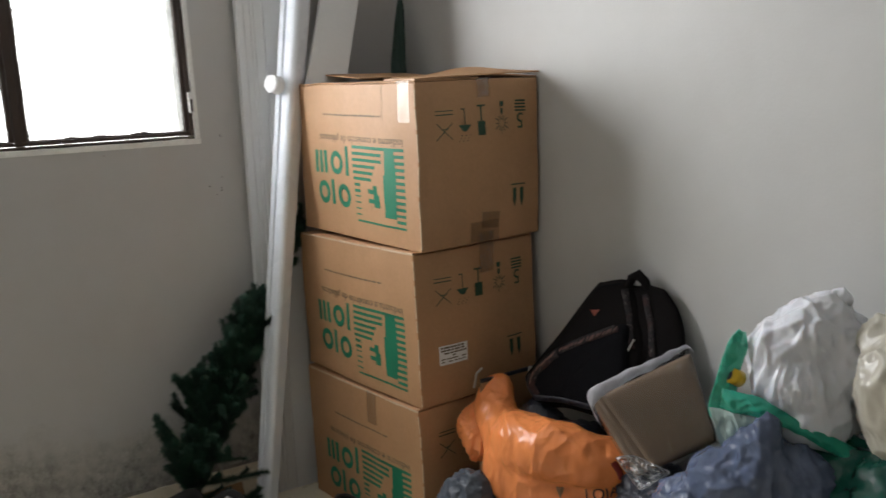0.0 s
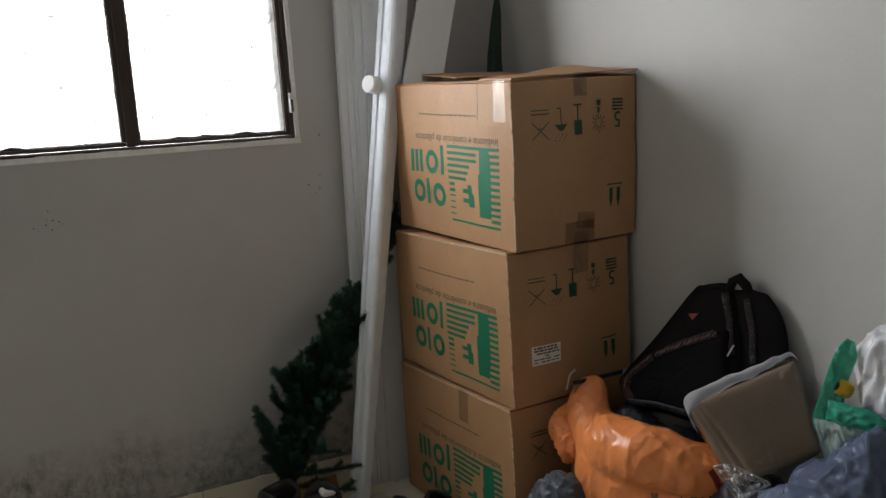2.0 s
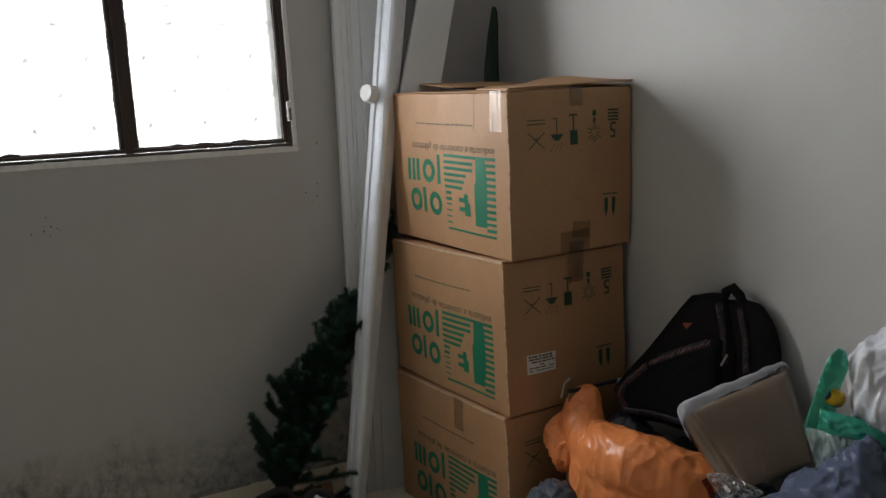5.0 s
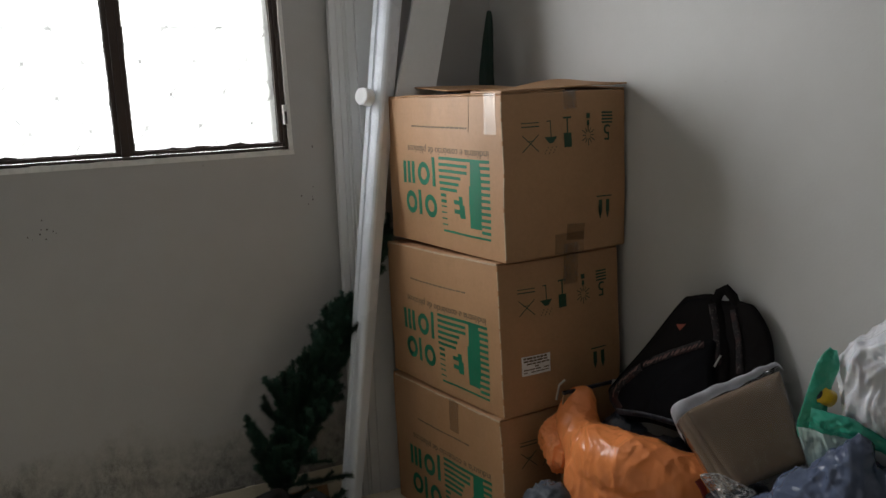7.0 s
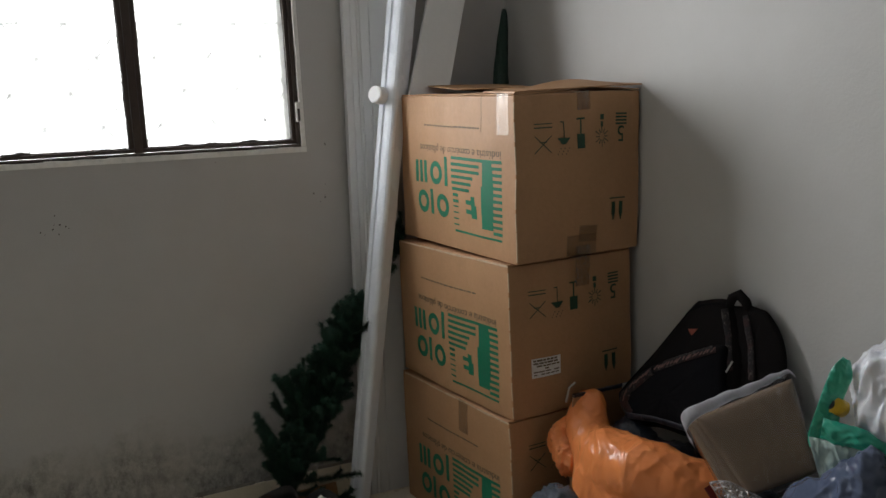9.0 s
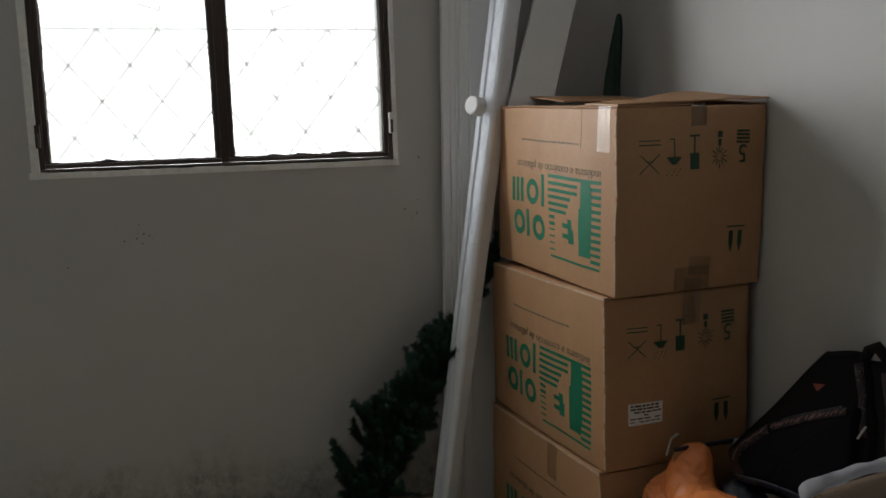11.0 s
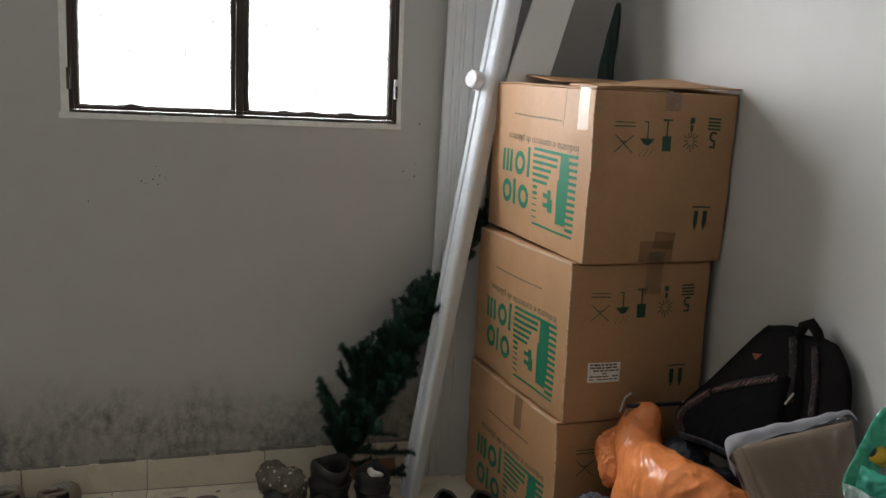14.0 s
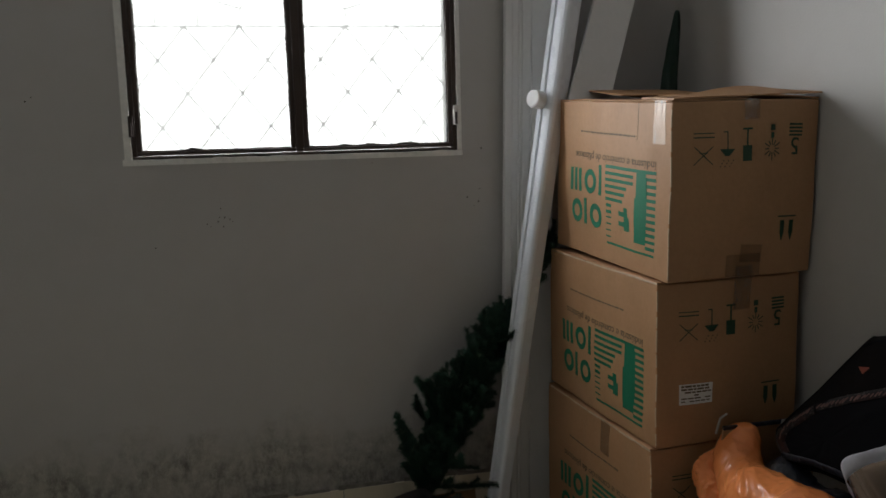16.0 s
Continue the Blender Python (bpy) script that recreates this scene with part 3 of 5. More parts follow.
def carton(x, y, z, rx, rz, tall=1.0, open_top=False):
    """A large shipping carton, standing upside down; its base corner at x, y."""
    box = thing("carton", pose(x, y, z, rx, 0, rz) @ Matrix.Diagonal((1, 1, tall, 1)), "large brown corrugated carton with green print, stacked in the corner", "cardboard box", "stacked cartons")
    bm = bmesh.new()
    block(bm, (0, 0, 0.001), (CW, CD, CH - 0.004), 0.004, 2)
    part("body", bm, M_CARD, box)
    # top flaps, a little raised
    for s in (0, 1):
        bm = bmesh.new()
        m = pose(0, 0, CH - 0.003, 0, -0.2, 0) if s == 0 else pose(CW, 0, CH - 0.003, 0, 3.0 if open_top else 1.0, 0)
        if s == 0:
            block(bm, (0, 0.002, 0), (CW * 0.5 - 0.002, CD - 0.002, 0.004), 0.0015, 1, m)
        else:
            block(bm, (-CW * 0.5 + 0.002, 0.002, 0), (0, CD - 0.002, 0.004), 0.0015, 1, m)
        part("flap", bm, M_CARD, box)
    return box


c3 = carton(1.072, -0.761, 0.0, 0, 5.0)
c2 = carton(1.080, -0.768, 0.449, 0.8, 5.0, 0.99)
c1 = carton(1.098, -0.790, 0.893, 2.2, 5.0, 1.022, True)
carton_print(c3, 0.030), carton_print(c2, 0.014), carton_print(c1, 0.0)
# corner edges of torn liner, tape and label
part("tape", boxed((-0.0012, 0.026, CH - 0.105), (-0.0004, 0.080, CH + 0.001)), M_TAPE4, c1, "glossy clear packing tape")
bm = boxed((0.198, -0.0026, -0.085), (0.250, -0.0018, 0.030))
part("tape", bm, M_TAPE3, c1, "clear packing tape, wrinkled and lifting")
part("tape", boxed((0.205, -0.0013, 0.055), (0.268, -0.0006, 0.100), 0, pose(0, 0, 0, 0, 4, 0)), M_TAPE2, c1, "brown packing tape")
part("tape", boxed((0.168, -0.0017, 0.003), (0.272, -0.0009, 0.060)), M_TAPE2, c1, "brown packing tape")
part("tape", boxed((0.205, -0.0016, CH - 0.050), (0.25, -0.0008, CH)), M_TAPE3, c1)
# the crease is a flat dark strip: its shade drawn, no fold
part("crease", boxed((-0.0006, 0.158, CH - 0.10), (0.0002, 0.1595, CH - 0.004)), M_GREYINK, c1, "dark line painted for the shade of a crease")
part("torn_flap", boxed((CW - 0.002, 0.006, CH - 0.060), (CW + 0.0005, 0.024, CH - 0.026), 0.001), M_CARD, c1, "torn cardboard flap")
part("tape", boxed((-0.0012, 0.22, CH - 0.10), (-0.0004, 0.27, CH)), M_TAPE2, c3, "brown packing tape")
for c in (c2, c3):
    bm = bmesh.new()
    y = 0.0
    while y < CD - 0.03:
        w = random.uniform(0.02, 0.07)
        block(bm, (-0.0012, y, CH - 0.0045 - random.uniform(0, 0.002)), (0.002, min(y + w, CD - 0.02), CH - 0.0005))
        y += w + random.uniform(0, 0.01)
    part("torn_edge", bm, M_LINER, c, "pale torn paper edge")
for c in (c1, c2, c3):
    bm = bmesh.new()
    z = 0.01
    while z < CH - 0.02:
        w = random.uniform(0.02, 0.08)
        block(bm, (-0.0008, -0.0008, z), (0.0022, 0.0022, min(z + w, CH - 0.01)))
        z += w + random.uniform(0, 0.02)
    part("worn_edge", bm, M_LINER, c, "pale worn corner edge")
lab = part("label", boxed((0.067, -0.0014, CH - 0.333), (0.166, -0.0006, CH - 0.277)), M_PAPER, c2, "white paper label with fine print")
bm = bmesh.new()
for i in range(6):
    x = 0.073
    while x < 0.156:
        w = random.uniform(0.006, 0.02)
        if random.random() < (0.95 if i != 2 else 0.3):
            block(bm, (x, -0.0019, CH - 0.326 + i * 0.0080), (min(x + w, 0.162), -0.0014, CH - 0.323 + i * 0.0085))
        x += w + 0.003
part("line_print", bm, M_GREYINK, lab)

# bent flaps on the top carton: the front one bulges, the back one stands up a little
bm = bmesh.new()
n, mrows = 16, 5
grid = []
for j in range(mrows):
    row = []
    for i in range(n + 1):
        u = i / n
        v = j / (mrows - 1)
        lift = (0.003 + 0.018 * max(0, math.sin(math.pi * min(1, max(0, (u - 0.30) / 0.75)))) ** 1.2) * v + 0.010 * u
        row.append(bm.verts.new((0.002 + u * (CW + 0.006), 0.001 + 0.15 * v, CH + 0.001 + lift)))
    grid.append(row)
for a, b in zip(grid, grid[1:]):
    for i in range(n):
        bm.faces.new((a[i], a[i + 1], b[i + 1], b[i]))
ext = bmesh.ops.extrude_face_region(bm, geom=bm.faces[:])
bmesh.ops.translate(bm, vec=(0, 0, 0.004), verts=[v for v in ext["geom"] if isinstance(v, bmesh.types.BMVert)])
part("flap", bm, M_CARD, c1, "bent cardboard flap")
bm = bmesh.new()
block(bm, (0.10, 0, 0), (CW - 0.04, 0.20, 0.004), 0.001, 1, pose(0, CD - 0.22, CH + 0.010, 4, 0, 2))
part("flap", bm, M_CARD, c1, "bent cardboard flap")



def dented(box, seed):
    """Bulges and dents the two seen sides of a carton, with all that is printed or stuck on them."""
    o = Vector((seed * 3.7, seed * 1.3, seed * 5.1))
    for ob in box.children_recursive:
        bm = bmesh.new()
        bm.from_mesh(ob.data)
        for k in range(5):
            long = [e for e in bm.edges if e.calc_length() > 0.035]
            if not long:
                break
            bmesh.ops.subdivide_edges(bm, edges=long, cuts=1, use_grid_fill=True)
        bmesh.ops.triangulate(bm, faces=[f for f in bm.faces if len(f.verts) > 4])
        for v in bm.verts:
            x, y, z = v.co
            wl, wf = max(0, 1 - max(0, x) / 0.05), max(0, 1 - max(0, y) / 0.05)
            low = math.sin(math.pi * min(1, max(0, z / CH)))
            p, q = Vector((0, y, z)), Vector((x, 0, z))
            hl = 0.005 * noise.noise(p * 5 + o) + 0.0022 * noise.noise(p * 17 + o) - 0.006 * low * math.sin(math.pi * min(1, max(0, y / CD)))
            hf = 0.006 * noise.noise(q * 5 - o) + 0.0025 * noise.noise(q * 15 - o) - 0.005 * low * math.sin(math.pi * min(1, max(0, x / CW)))
            v.co.x += wl * hl
            v.co.y += wf * hf
            v.co.z += 0.004 * noise.noise(Vector((x, y, 0)) * 6 + o) * (1 if 0.2 * CH < z < 1.02 * CH else 0.4)
        bm.to_mesh(ob.data)
        bm.free()


dented(c1, 1), dented(c2, 2), dented(c3, 3)

# ---- boards leaning in the corner ----
def moulded(name, w, length, d, grooves, m, label, material, category):
    """A long moulded board: its profile runs the whole length."""
    prof = [(0, 0)]
    for g in grooves:
        prof += [(g - 0.004, 0), (g - 0.002, 0.004), (g + 0.002, 0.004), (g + 0.004, 0)]
    prof += [(w, 0), (w, d), (0, d)]
    bm = bmesh.new()
    a = [bm.verts.new((x, y, 0)) for x, y in prof]
    b = [bm.verts.new((x, y, length)) for x, y in prof]
    k = len(prof)
    for i in range(k):
        bm.faces.new((a[i], a[(i + 1) % k], b[(i + 1) % k], b[i]))
    bm.faces.new(a), bm.faces.new(b[::-1])
    ob = part(name, bm, material)
    ob.matrix_world = m
    return tagged(ob, label, category)


def leaning(p0, p1, twist=0):
    """A pose with z from p0 towards p1."""
    z = (Vector(p1) - Vector(p0)).normalized()
    y = Vector((0, 1, 0))
    y = (y - z * y.dot(z)).normalized()
    x = y.cross(z)
    m = Matrix((x, y, z)).transposed().to_4x4()
    m.translation = p0
    return m @ pose(0, 0, 0, 0, 0, twist)


moulded("door_jamb", 0.140, 2.05, 0.030, (0.018, 0.030, 0.062), leaning((0.900, -0.061, 0.0), (0.945, -0.037, 2.05)), "white painted moulded door jamb leaning on the wall", M_PVC2, "board")
moulded("door_casing", 0.022, 1.98, 0.028, (), leaning((0.875, -0.056, 0.0), (0.921, -0.037, 1.98)), "narrow white painted door casing strip leaning on the wall", M_PVC2, "board")
# round-nosed white rail that leans across the corner, with its end cap knob
rail = thing("curtain_rail", leaning((0.787, -0.200, 0.0), (1.120, -0.130, 1.98), -60), "long white lacquered rail with round knob leaning in the corner", "rail")
bm = bmesh.new()
prof = [(-0.048, 0.046), (-0.048, -0.008), (-0.040, -0.015), (-0.022, -0.015), (-0.018, -0.010), (-0.010, -0.010), (-0.006, -0.015), (0.016, -0.019), (0.030, -0.018), (0.040, -0.013), (0.045, -0.004), (0.045, 0.046)]
prof = [(x * 0.78, y) for x, y in prof]
a = [bm.verts.new((x * 0.78, y * 0.7, 0.001)) for x, y in prof]
b = [bm.verts.new((x * 1.12, y, 2.02)) for x, y in prof]
for i in range(len(prof)):
    j = (i + 1) % len(prof)
    bm.faces.new((a[i], a[j], b[j], b[i]))
bm.faces.new(a), bm.faces.new(b[::-1])
part("rail", bm, M_PVC, rail)
bm = bmesh.new()
rod(bm, (-0.026, -0.010, 1.392), (-0.026, -0.052, 1.392), 0.029, 0.027, 28)
bmesh.ops.bevel(bm, geom=[e for e in bm.edges if len(e.link_faces) == 2 and e.calc_face_angle() > 1], offset=0.003, segments=2, affect="EDGES")
knob = part("knob", bm, M_PVC2, rail, "round off-white knob")

slat = boxed((0, 0, 0), (0.136, 0.014, 0.85), 0.002)
slat = tagged(part("shelf_board", slat, M_PVC2), "white laminated board standing on the cartons against the wall", "board")
slat.matrix_world = leaning((1.058, -0.200, 1.353), (1.305, -0.030, 2.0))

# folded parasol in the corner
M_CLOTH_G = plain("dark_green_cloth", (0.008, 0.03, 0.02), 0.75, var=0.35, big=20, fine=160, bumps=0.5)
par = thing("parasol", leaning((1.414, -0.165, 1.356), (1.488, -0.090, 1.68)), "folded dark green parasol standing on the top carton", "parasol")
bm = bmesh.new()
seg, rows = 20, 26
rings = []
for j in range(rows):
    v = 0.60 + 0.40 * j / (rows - 1)
    r = 0.034 * (1 - v) ** 0.55 + 0.006
    row = []
    for i in range(seg):
        t = math.tau * i / seg
        k = r * (1 + 0.22 * math.cos(5 * (t + v * 3.0)))
        row.append(bm.verts.new((k * math.cos(t), k * math.sin(t) * 0.8, (v - 0.60) * 0.79)))
    rings.append(row)
for u, w in zip(rings, rings[1:]):
    for i in range(seg):
        bm.faces.new((u[i], u[(i + 1) % seg], w[(i + 1) % seg], w[i]))
bm.faces.new(rings[0]), bm.faces.new(rings[-1])
part("canopy", bm, M_CLOTH_G, par, smooth=True)

# ---- artificial fir ----
M_NEEDLE = plain("fir_needle_plastic", (0.020, 0.080, 0.046), 0.6, var=0.45, big=30, fine=200, bumps=0.1)
M_TWIG = plain("brown_wire", (0.05, 0.04, 0.025), 0.8)
fir = thing("artificial_fir", pose(0.552, -0.150, 0.0), "dark green artificial fir, squashed and leaning behind the rail", "artificial tree")
rng = random.Random(5)


def stem(v):
    """The bent trunk: v from 0 at the floor to 1 at the thin tip."""
    line = ((0.02, 0.0), (0.035, 0.15), (0.110, 0.31), (0.190, 0.44), (0.270, 0.57), (0.335, 0.68), (0.410, 0.77), (0.485, 0.915))
    f = min(6.999, max(0, v * 7))
    k = int(f)
    (x0, z0), (x1, z1) = line[k], line[k + 1]
    return Vector((x0 + (x1 - x0) * (f - k), 0.015 + 0.035 * v, z0 + (z1 - z0) * (f - k)))


bm = bmesh.new()
tube(bm, [stem(k / 14) for k in range(15)], [0.010 - 0.007 * k / 14 for k in range(15)], 6)
part("trunk", bm, M_TWIG, fir)


def twig(bm, p0, d, length, curl, dens=1150, nl=0.019):
    """One bottle-brush twig: a wire with flat needles all round."""
    pts = []
    for k in range(6):
        f = k / 5
        pts.append(p0 + d * (length * f) + curl * (f * f))
    tube(bm, pts, 0.002, 4)
    for i in range(int(dens * length / 0.2)):
        f = rng.random()
        k = min(4, int(f * 5))
        p = pts[k].lerp(pts[k + 1], f * 5 - k)
        ax = (pts[k + 1] - pts[k]).normalized()
        side = ax.orthogonal().normalized()
        side.rotate(Matrix.Rotation(rng.uniform(0, math.tau), 3, ax))
        out = (side + ax * rng.uniform(0.0, 0.7)).normalized() * nl * rng.uniform(0.55, 1.2)
        wv = ax.cross(side).normalized() * 0.0017
        bm.faces.new((bm.verts.new(p - wv), bm.verts.new(p + wv), bm.verts.new(p + out)))
    return pts


def branch(p0, d, length, curl, twigs):
    bm = bmesh.new()
    pts = twig(bm, p0, d, length, curl)
    for k in range(twigs):
        f = rng.uniform(0.25, 0.95)
        p = pts[min(4, int(f * 5))]
        out = Vector((rng.uniform(-1, 0.6), rng.uniform(-0.7, 0.4), rng.uniform(-0.1, 0.9)))
        twig(bm, p, (d * 0.8 + out).normalized(), rng.uniform(0.03, 0.06), Vector((rng.uniform(-0.01, 0.01), 0, rng.uniform(0, 0.012))))
    me = bpy.data.meshes.new("branch")
    bm.to_mesh(me)
    bm.free()
    me.materials.append(M_NEEDLE)
    new("branch", me).parent = fir


for i in range(200):
    v = 0.10 + 0.58 * (i / 199) ** 0.9
    p = stem(v)
    ax = (stem(v + 0.03) - stem(v - 0.03)).normalized()
    side = rng.uniform(-1, 1)
    wide = np.interp(v, [0.10, 0.25, 0.42, 0.55, 0.66, 0.74], [0.11, 0.185, 0.14, 0.095, 0.055, 0.03])
    ang = math.atan2(ax.z, ax.x) + radians(52) * side
    ln = wide * rng.uniform(0.55, 1.05) * (1.0 if side > 0 else 0.82)
    d = Vector((math.cos(ang), rng.uniform(-0.45, 0.15), math.sin(ang))).normalized()
    branch(p, d, ln, Vector((rng.uniform(-0.015, 0.015), 0, rng.uniform(0.0, 0.035))), 4)
for i in range(28):
    v = 0.74 + 0.25 * i / 27
    d = Vector((rng.uniform(0.2, 0.9), rng.uniform(-0.3, 0.2), rng.uniform(0.3, 1.0))).normalized()
    branch(stem(v), d, rng.uniform(0.030, 0.060), Vector((0, 0, 0.005)), 2)
for a, b, c in (((0.04, -0.02, 0.16), (0.24, -0.12, 0.17), 0.012), ((0.03, -0.03, 0.13), (0.21, -0.13, 0.10), 0.01), ((0.06, -0.02, 0.22), (0.19, -0.08, 0.245), -0.02),
                ((0.245, 0.02, 0.60), (0.345, -0.03, 0.628), 0.004), ((0.04, 0, 0.24), (-0.062, -0.04, 0.405), 0.01), ((0.03, 0, 0.20), (-0.06, -0.05, 0.34), 0.03), ((0.10, 0, 0.36), (0.026, -0.03, 0.50), 0.0)):
    d = Vector(b) - Vector(a)
    branch(Vector(a), d.normalized(), d.length, Vector((0, 0, c)), 3)

# a torn cardboard piece behind the fir
sc = part("cardboard_scrap", boxed((0, 0, 0), (0.16, 0.006, 0.065), 0.001), M_CARD_IN)
sc.matrix_world = pose(0.625, -0.050, 0.0, -18, 0, 3)
tagged(sc, "torn brown cardboard scrap leaning on the skirting", "cardboard")

# ---- shoes ----
def shoe(m, length, width, height, upper_m, sole_m, inner_m, label, category, group, laces=None, low=0.6, straps=None):
    """A shoe with its toe along +y: sole, upper with an open collar, lining, laces."""
    s = thing("shoe", m, label, category, group)
    def half(v):
        return width * 0.5 * (0.72 + 0.28 * math.sin(math.pi * (0.12 + 0.8 * v))) * (1 - max(0, (v - 0.80) / 0.2) ** 2.4 * 0.9) * (1 - max(0, (0.10 - v) / 0.10) ** 2 * 0.55)
    n = 20
    bm = bmesh.new()
    loop = [(half(i / n), length * i / n) for i in range(n + 1)] + [(-half(i / n), length * i / n) for i in range(n, -1, -1)]
    lo = [bm.verts.new((x * 0.97, y, 0.0)) for x, y in loop]
    hi = [bm.verts.new((x * 1.03, y, 0.022)) for x, y in loop]
    k = len(loop)
    for i in range(k):
        bm.faces.new((lo[i], lo[(i + 1) % k], hi[(i + 1) % k], hi[i]))
    bm.faces.new(lo[::-1]), bm.faces.new(hi)
    part("sole", bm, sole_m, s)
    bm = bmesh.new()
    secs = []
    arc = 14
    for i in range(n + 1):
        v = i / n
        hgt = height * (low + (1 - low) * (1 - min(1, max(0, (v - 0.10) / 0.55))) ** 1.1) * (1 - max(0, (v - 0.72) / 0.28) ** 2 * 0.55)
        gap = 0.0 if v > 0.48 or v < 0.06 else 0.62 * math.sin(math.pi * (v - 0.06) / 0.42) ** 0.5
        row = []
        for j in range(arc + 1):
            t = math.pi * j / arc
            t = t if gap == 0 else (t * (1 - gap) if j <= arc // 2 else math.pi - (math.pi - t) * (1 - gap))
            x = half(v) * math.copysign(abs(math.cos(t)) ** 0.75, math.cos(t))
            row.append(bm.verts.new((x, length * (0.01 + 0.98 * v), 0.020 + (hgt - 0.02) * math.sin(t) ** 0.7)))
        secs.append(row)
    for i, (u, w) in enumerate(zip(secs, secs[1:])):
        for j in range(arc):
            v = (i + 0.5) / n
            if 0.06 < v < 0.48 and j in (arc // 2 - 1, arc // 2):
                continue
            bm.faces.new((u[j], u[j + 1], w[j + 1], w[j]))
    bm.faces.new(secs[0])
    part("upper", bm, upper_m, s, smooth=True)
    bm = bmesh.new()
    block(bm, (-width * 0.30, length * 0.07, 0.021), (width * 0.30, length * 0.50, 0.040), 0.008, 2)
    part("lining", bm, inner_m, s)
    bm = bmesh.new()
    pts = []
    for t in np.linspace(0, math.tau, 21)[:-1]:
        v = 0.27 + 0.215 * math.cos(t)
        hz = height * (low + (1 - low) * (1 - min(1, max(0, (v - 0.10) / 0.55))) ** 1.1)
        pts.append((half(v) * 0.72 * math.sin(t), length * v, hz - 0.004))
    tube(bm, pts + pts[:1], 0.006, 6)
    part("collar", bm, inner_m if straps else upper_m, s, smooth=True)
    if laces is not None:
        for q in range(4):
            bm = bmesh.new()
            v = 0.50 + 0.07 * q
            hz = height * (low + (1 - low) * (1 - min(1, max(0, (v - 0.10) / 0.55))) ** 1.1)
            tube(bm, [(-half(v) * 0.55, length * v, hz * 0.93), (0, length * (v + 0.015), hz + 0.004), (half(v) * 0.55, length * v, hz * 0.93)], 0.003, 5)
            part("lace", bm, laces, s)
    if straps is not None:
        for v in (0.42, 0.54):
            hz = height * (low + (1 - low) * (1 - min(1, max(0, (v - 0.10) / 0.55))) ** 1.1)
            bm = bmesh.new()
            tube(bm, [(half(v) * 1.03 * math.cos(t), length * v + 0.01 * math.sin(3 * t), 0.022 + (hz - 0.016) * math.sin(t) ** 0.7) for t in np.linspace(0.15, math.pi - 0.15, 12)], 0.010, 6)
            part("strap", bm, straps, s, smooth=True)
    return s


M_BEIGE = plain("beige_canvas", (0.33, 0.28, 0.21), 0.85, var=0.35, big=18, fine=220, bumps=0.5)
M_DIRTY = plain("dirty_rubber", (0.30, 0.27, 0.22), 0.8, var=0.4, big=20)
M_DARKIN = plain("dark_lining", (0.035, 0.03, 0.03), 0.9, var=0.3, big=20)
M_MAUVE = plain("mauve_suede", (0.26, 0.20, 0.21), 0.8, var=0.25, big=18, fine=220, bumps=0.4)
M_PURPLE = plain("dark_purple_fabric", (0.045, 0.022, 0.038), 0.8, var=0.4, big=22)
M_BLACK = plain("black_leather", (0.030, 0.028, 0.027), 0.45, var=0.5, big=16, fine=130, bumps=0.5)
M_LACE = plain("pale_lace", (0.48, 0.46, 0.42), 0.8)
M_DUST = plain("muddy_camouflage_cloth", (0.17, 0.145, 0.105), 0.85, var=0.7, big=28, fine=180, bumps=0.6)
dt = M_DUST.node_tree
dv = nn(dt, "ShaderNodeTexVoronoi", Scale=42.0)
dt.links.new(coords(dt), dv.inputs["Vector"])
old = dt.nodes["Principled BSDF"].inputs["Base Color"].links[0].from_socket
dt.links.new(mixc(dt, ramp(dt, dv.outputs["Distance"], [(0.16, (1, 1, 1)), (0.22, (0, 0, 0))]), old, (0.55, 0.53, 0.48)), dt.nodes["Principled BSDF"].inputs["Base Color"])
M_WHITE = plain("white_cotton", (0.75, 0.74, 0.72), 0.8, var=0.12)

L1 = "worn beige canvas sneaker with pale laces by the wall"
shoe(pose(-0.425, -0.272, 0, 0, 0, 8), 0.275, 0.100, 0.118, M_BEIGE, M_DIRTY, M_DARKIN, L1, "shoe", "beige sneakers", laces=M_LACE)
shoe(pose(-0.310, -0.277, 0, 0, 0, -6), 0.275, 0.100, 0.118, M_BEIGE, M_DIRTY, M_DARKIN, L1, "shoe", "beige sneakers", laces=M_LACE)
L2 = "mauve suede slip-on shoe with dark purple straps"
shoe(pose(0.030, -0.373, 0, 0, 0, -8), 0.245, 0.092, 0.074, M_MAUVE, M_DARKIN, M_PURPLE, L2, "shoe", "mauve shoes", straps=M_PURPLE)
shoe(pose(0.150, -0.378, 0, 0, 0, 2), 0.245, 0.092, 0.074, M_MAUVE, M_DARKIN, M_PURPLE, L2, "shoe", "mauve shoes", straps=M_PURPLE)
L3 = "black leather shoe on the tiles before the cartons"
shoe(pose(0.878, -0.329, 0, 0, 0, 176), 0.26, 0.095, 0.080, M_BLACK, M_BLACK, M_DARKIN, L3, "shoe", "black shoes")
shoe(pose(0.986, -0.346, 0, 0, 0, 190), 0.26, 0.095, 0.076, M_BLACK, M_BLACK, M_DARKIN, L3, "shoe", "black shoes")


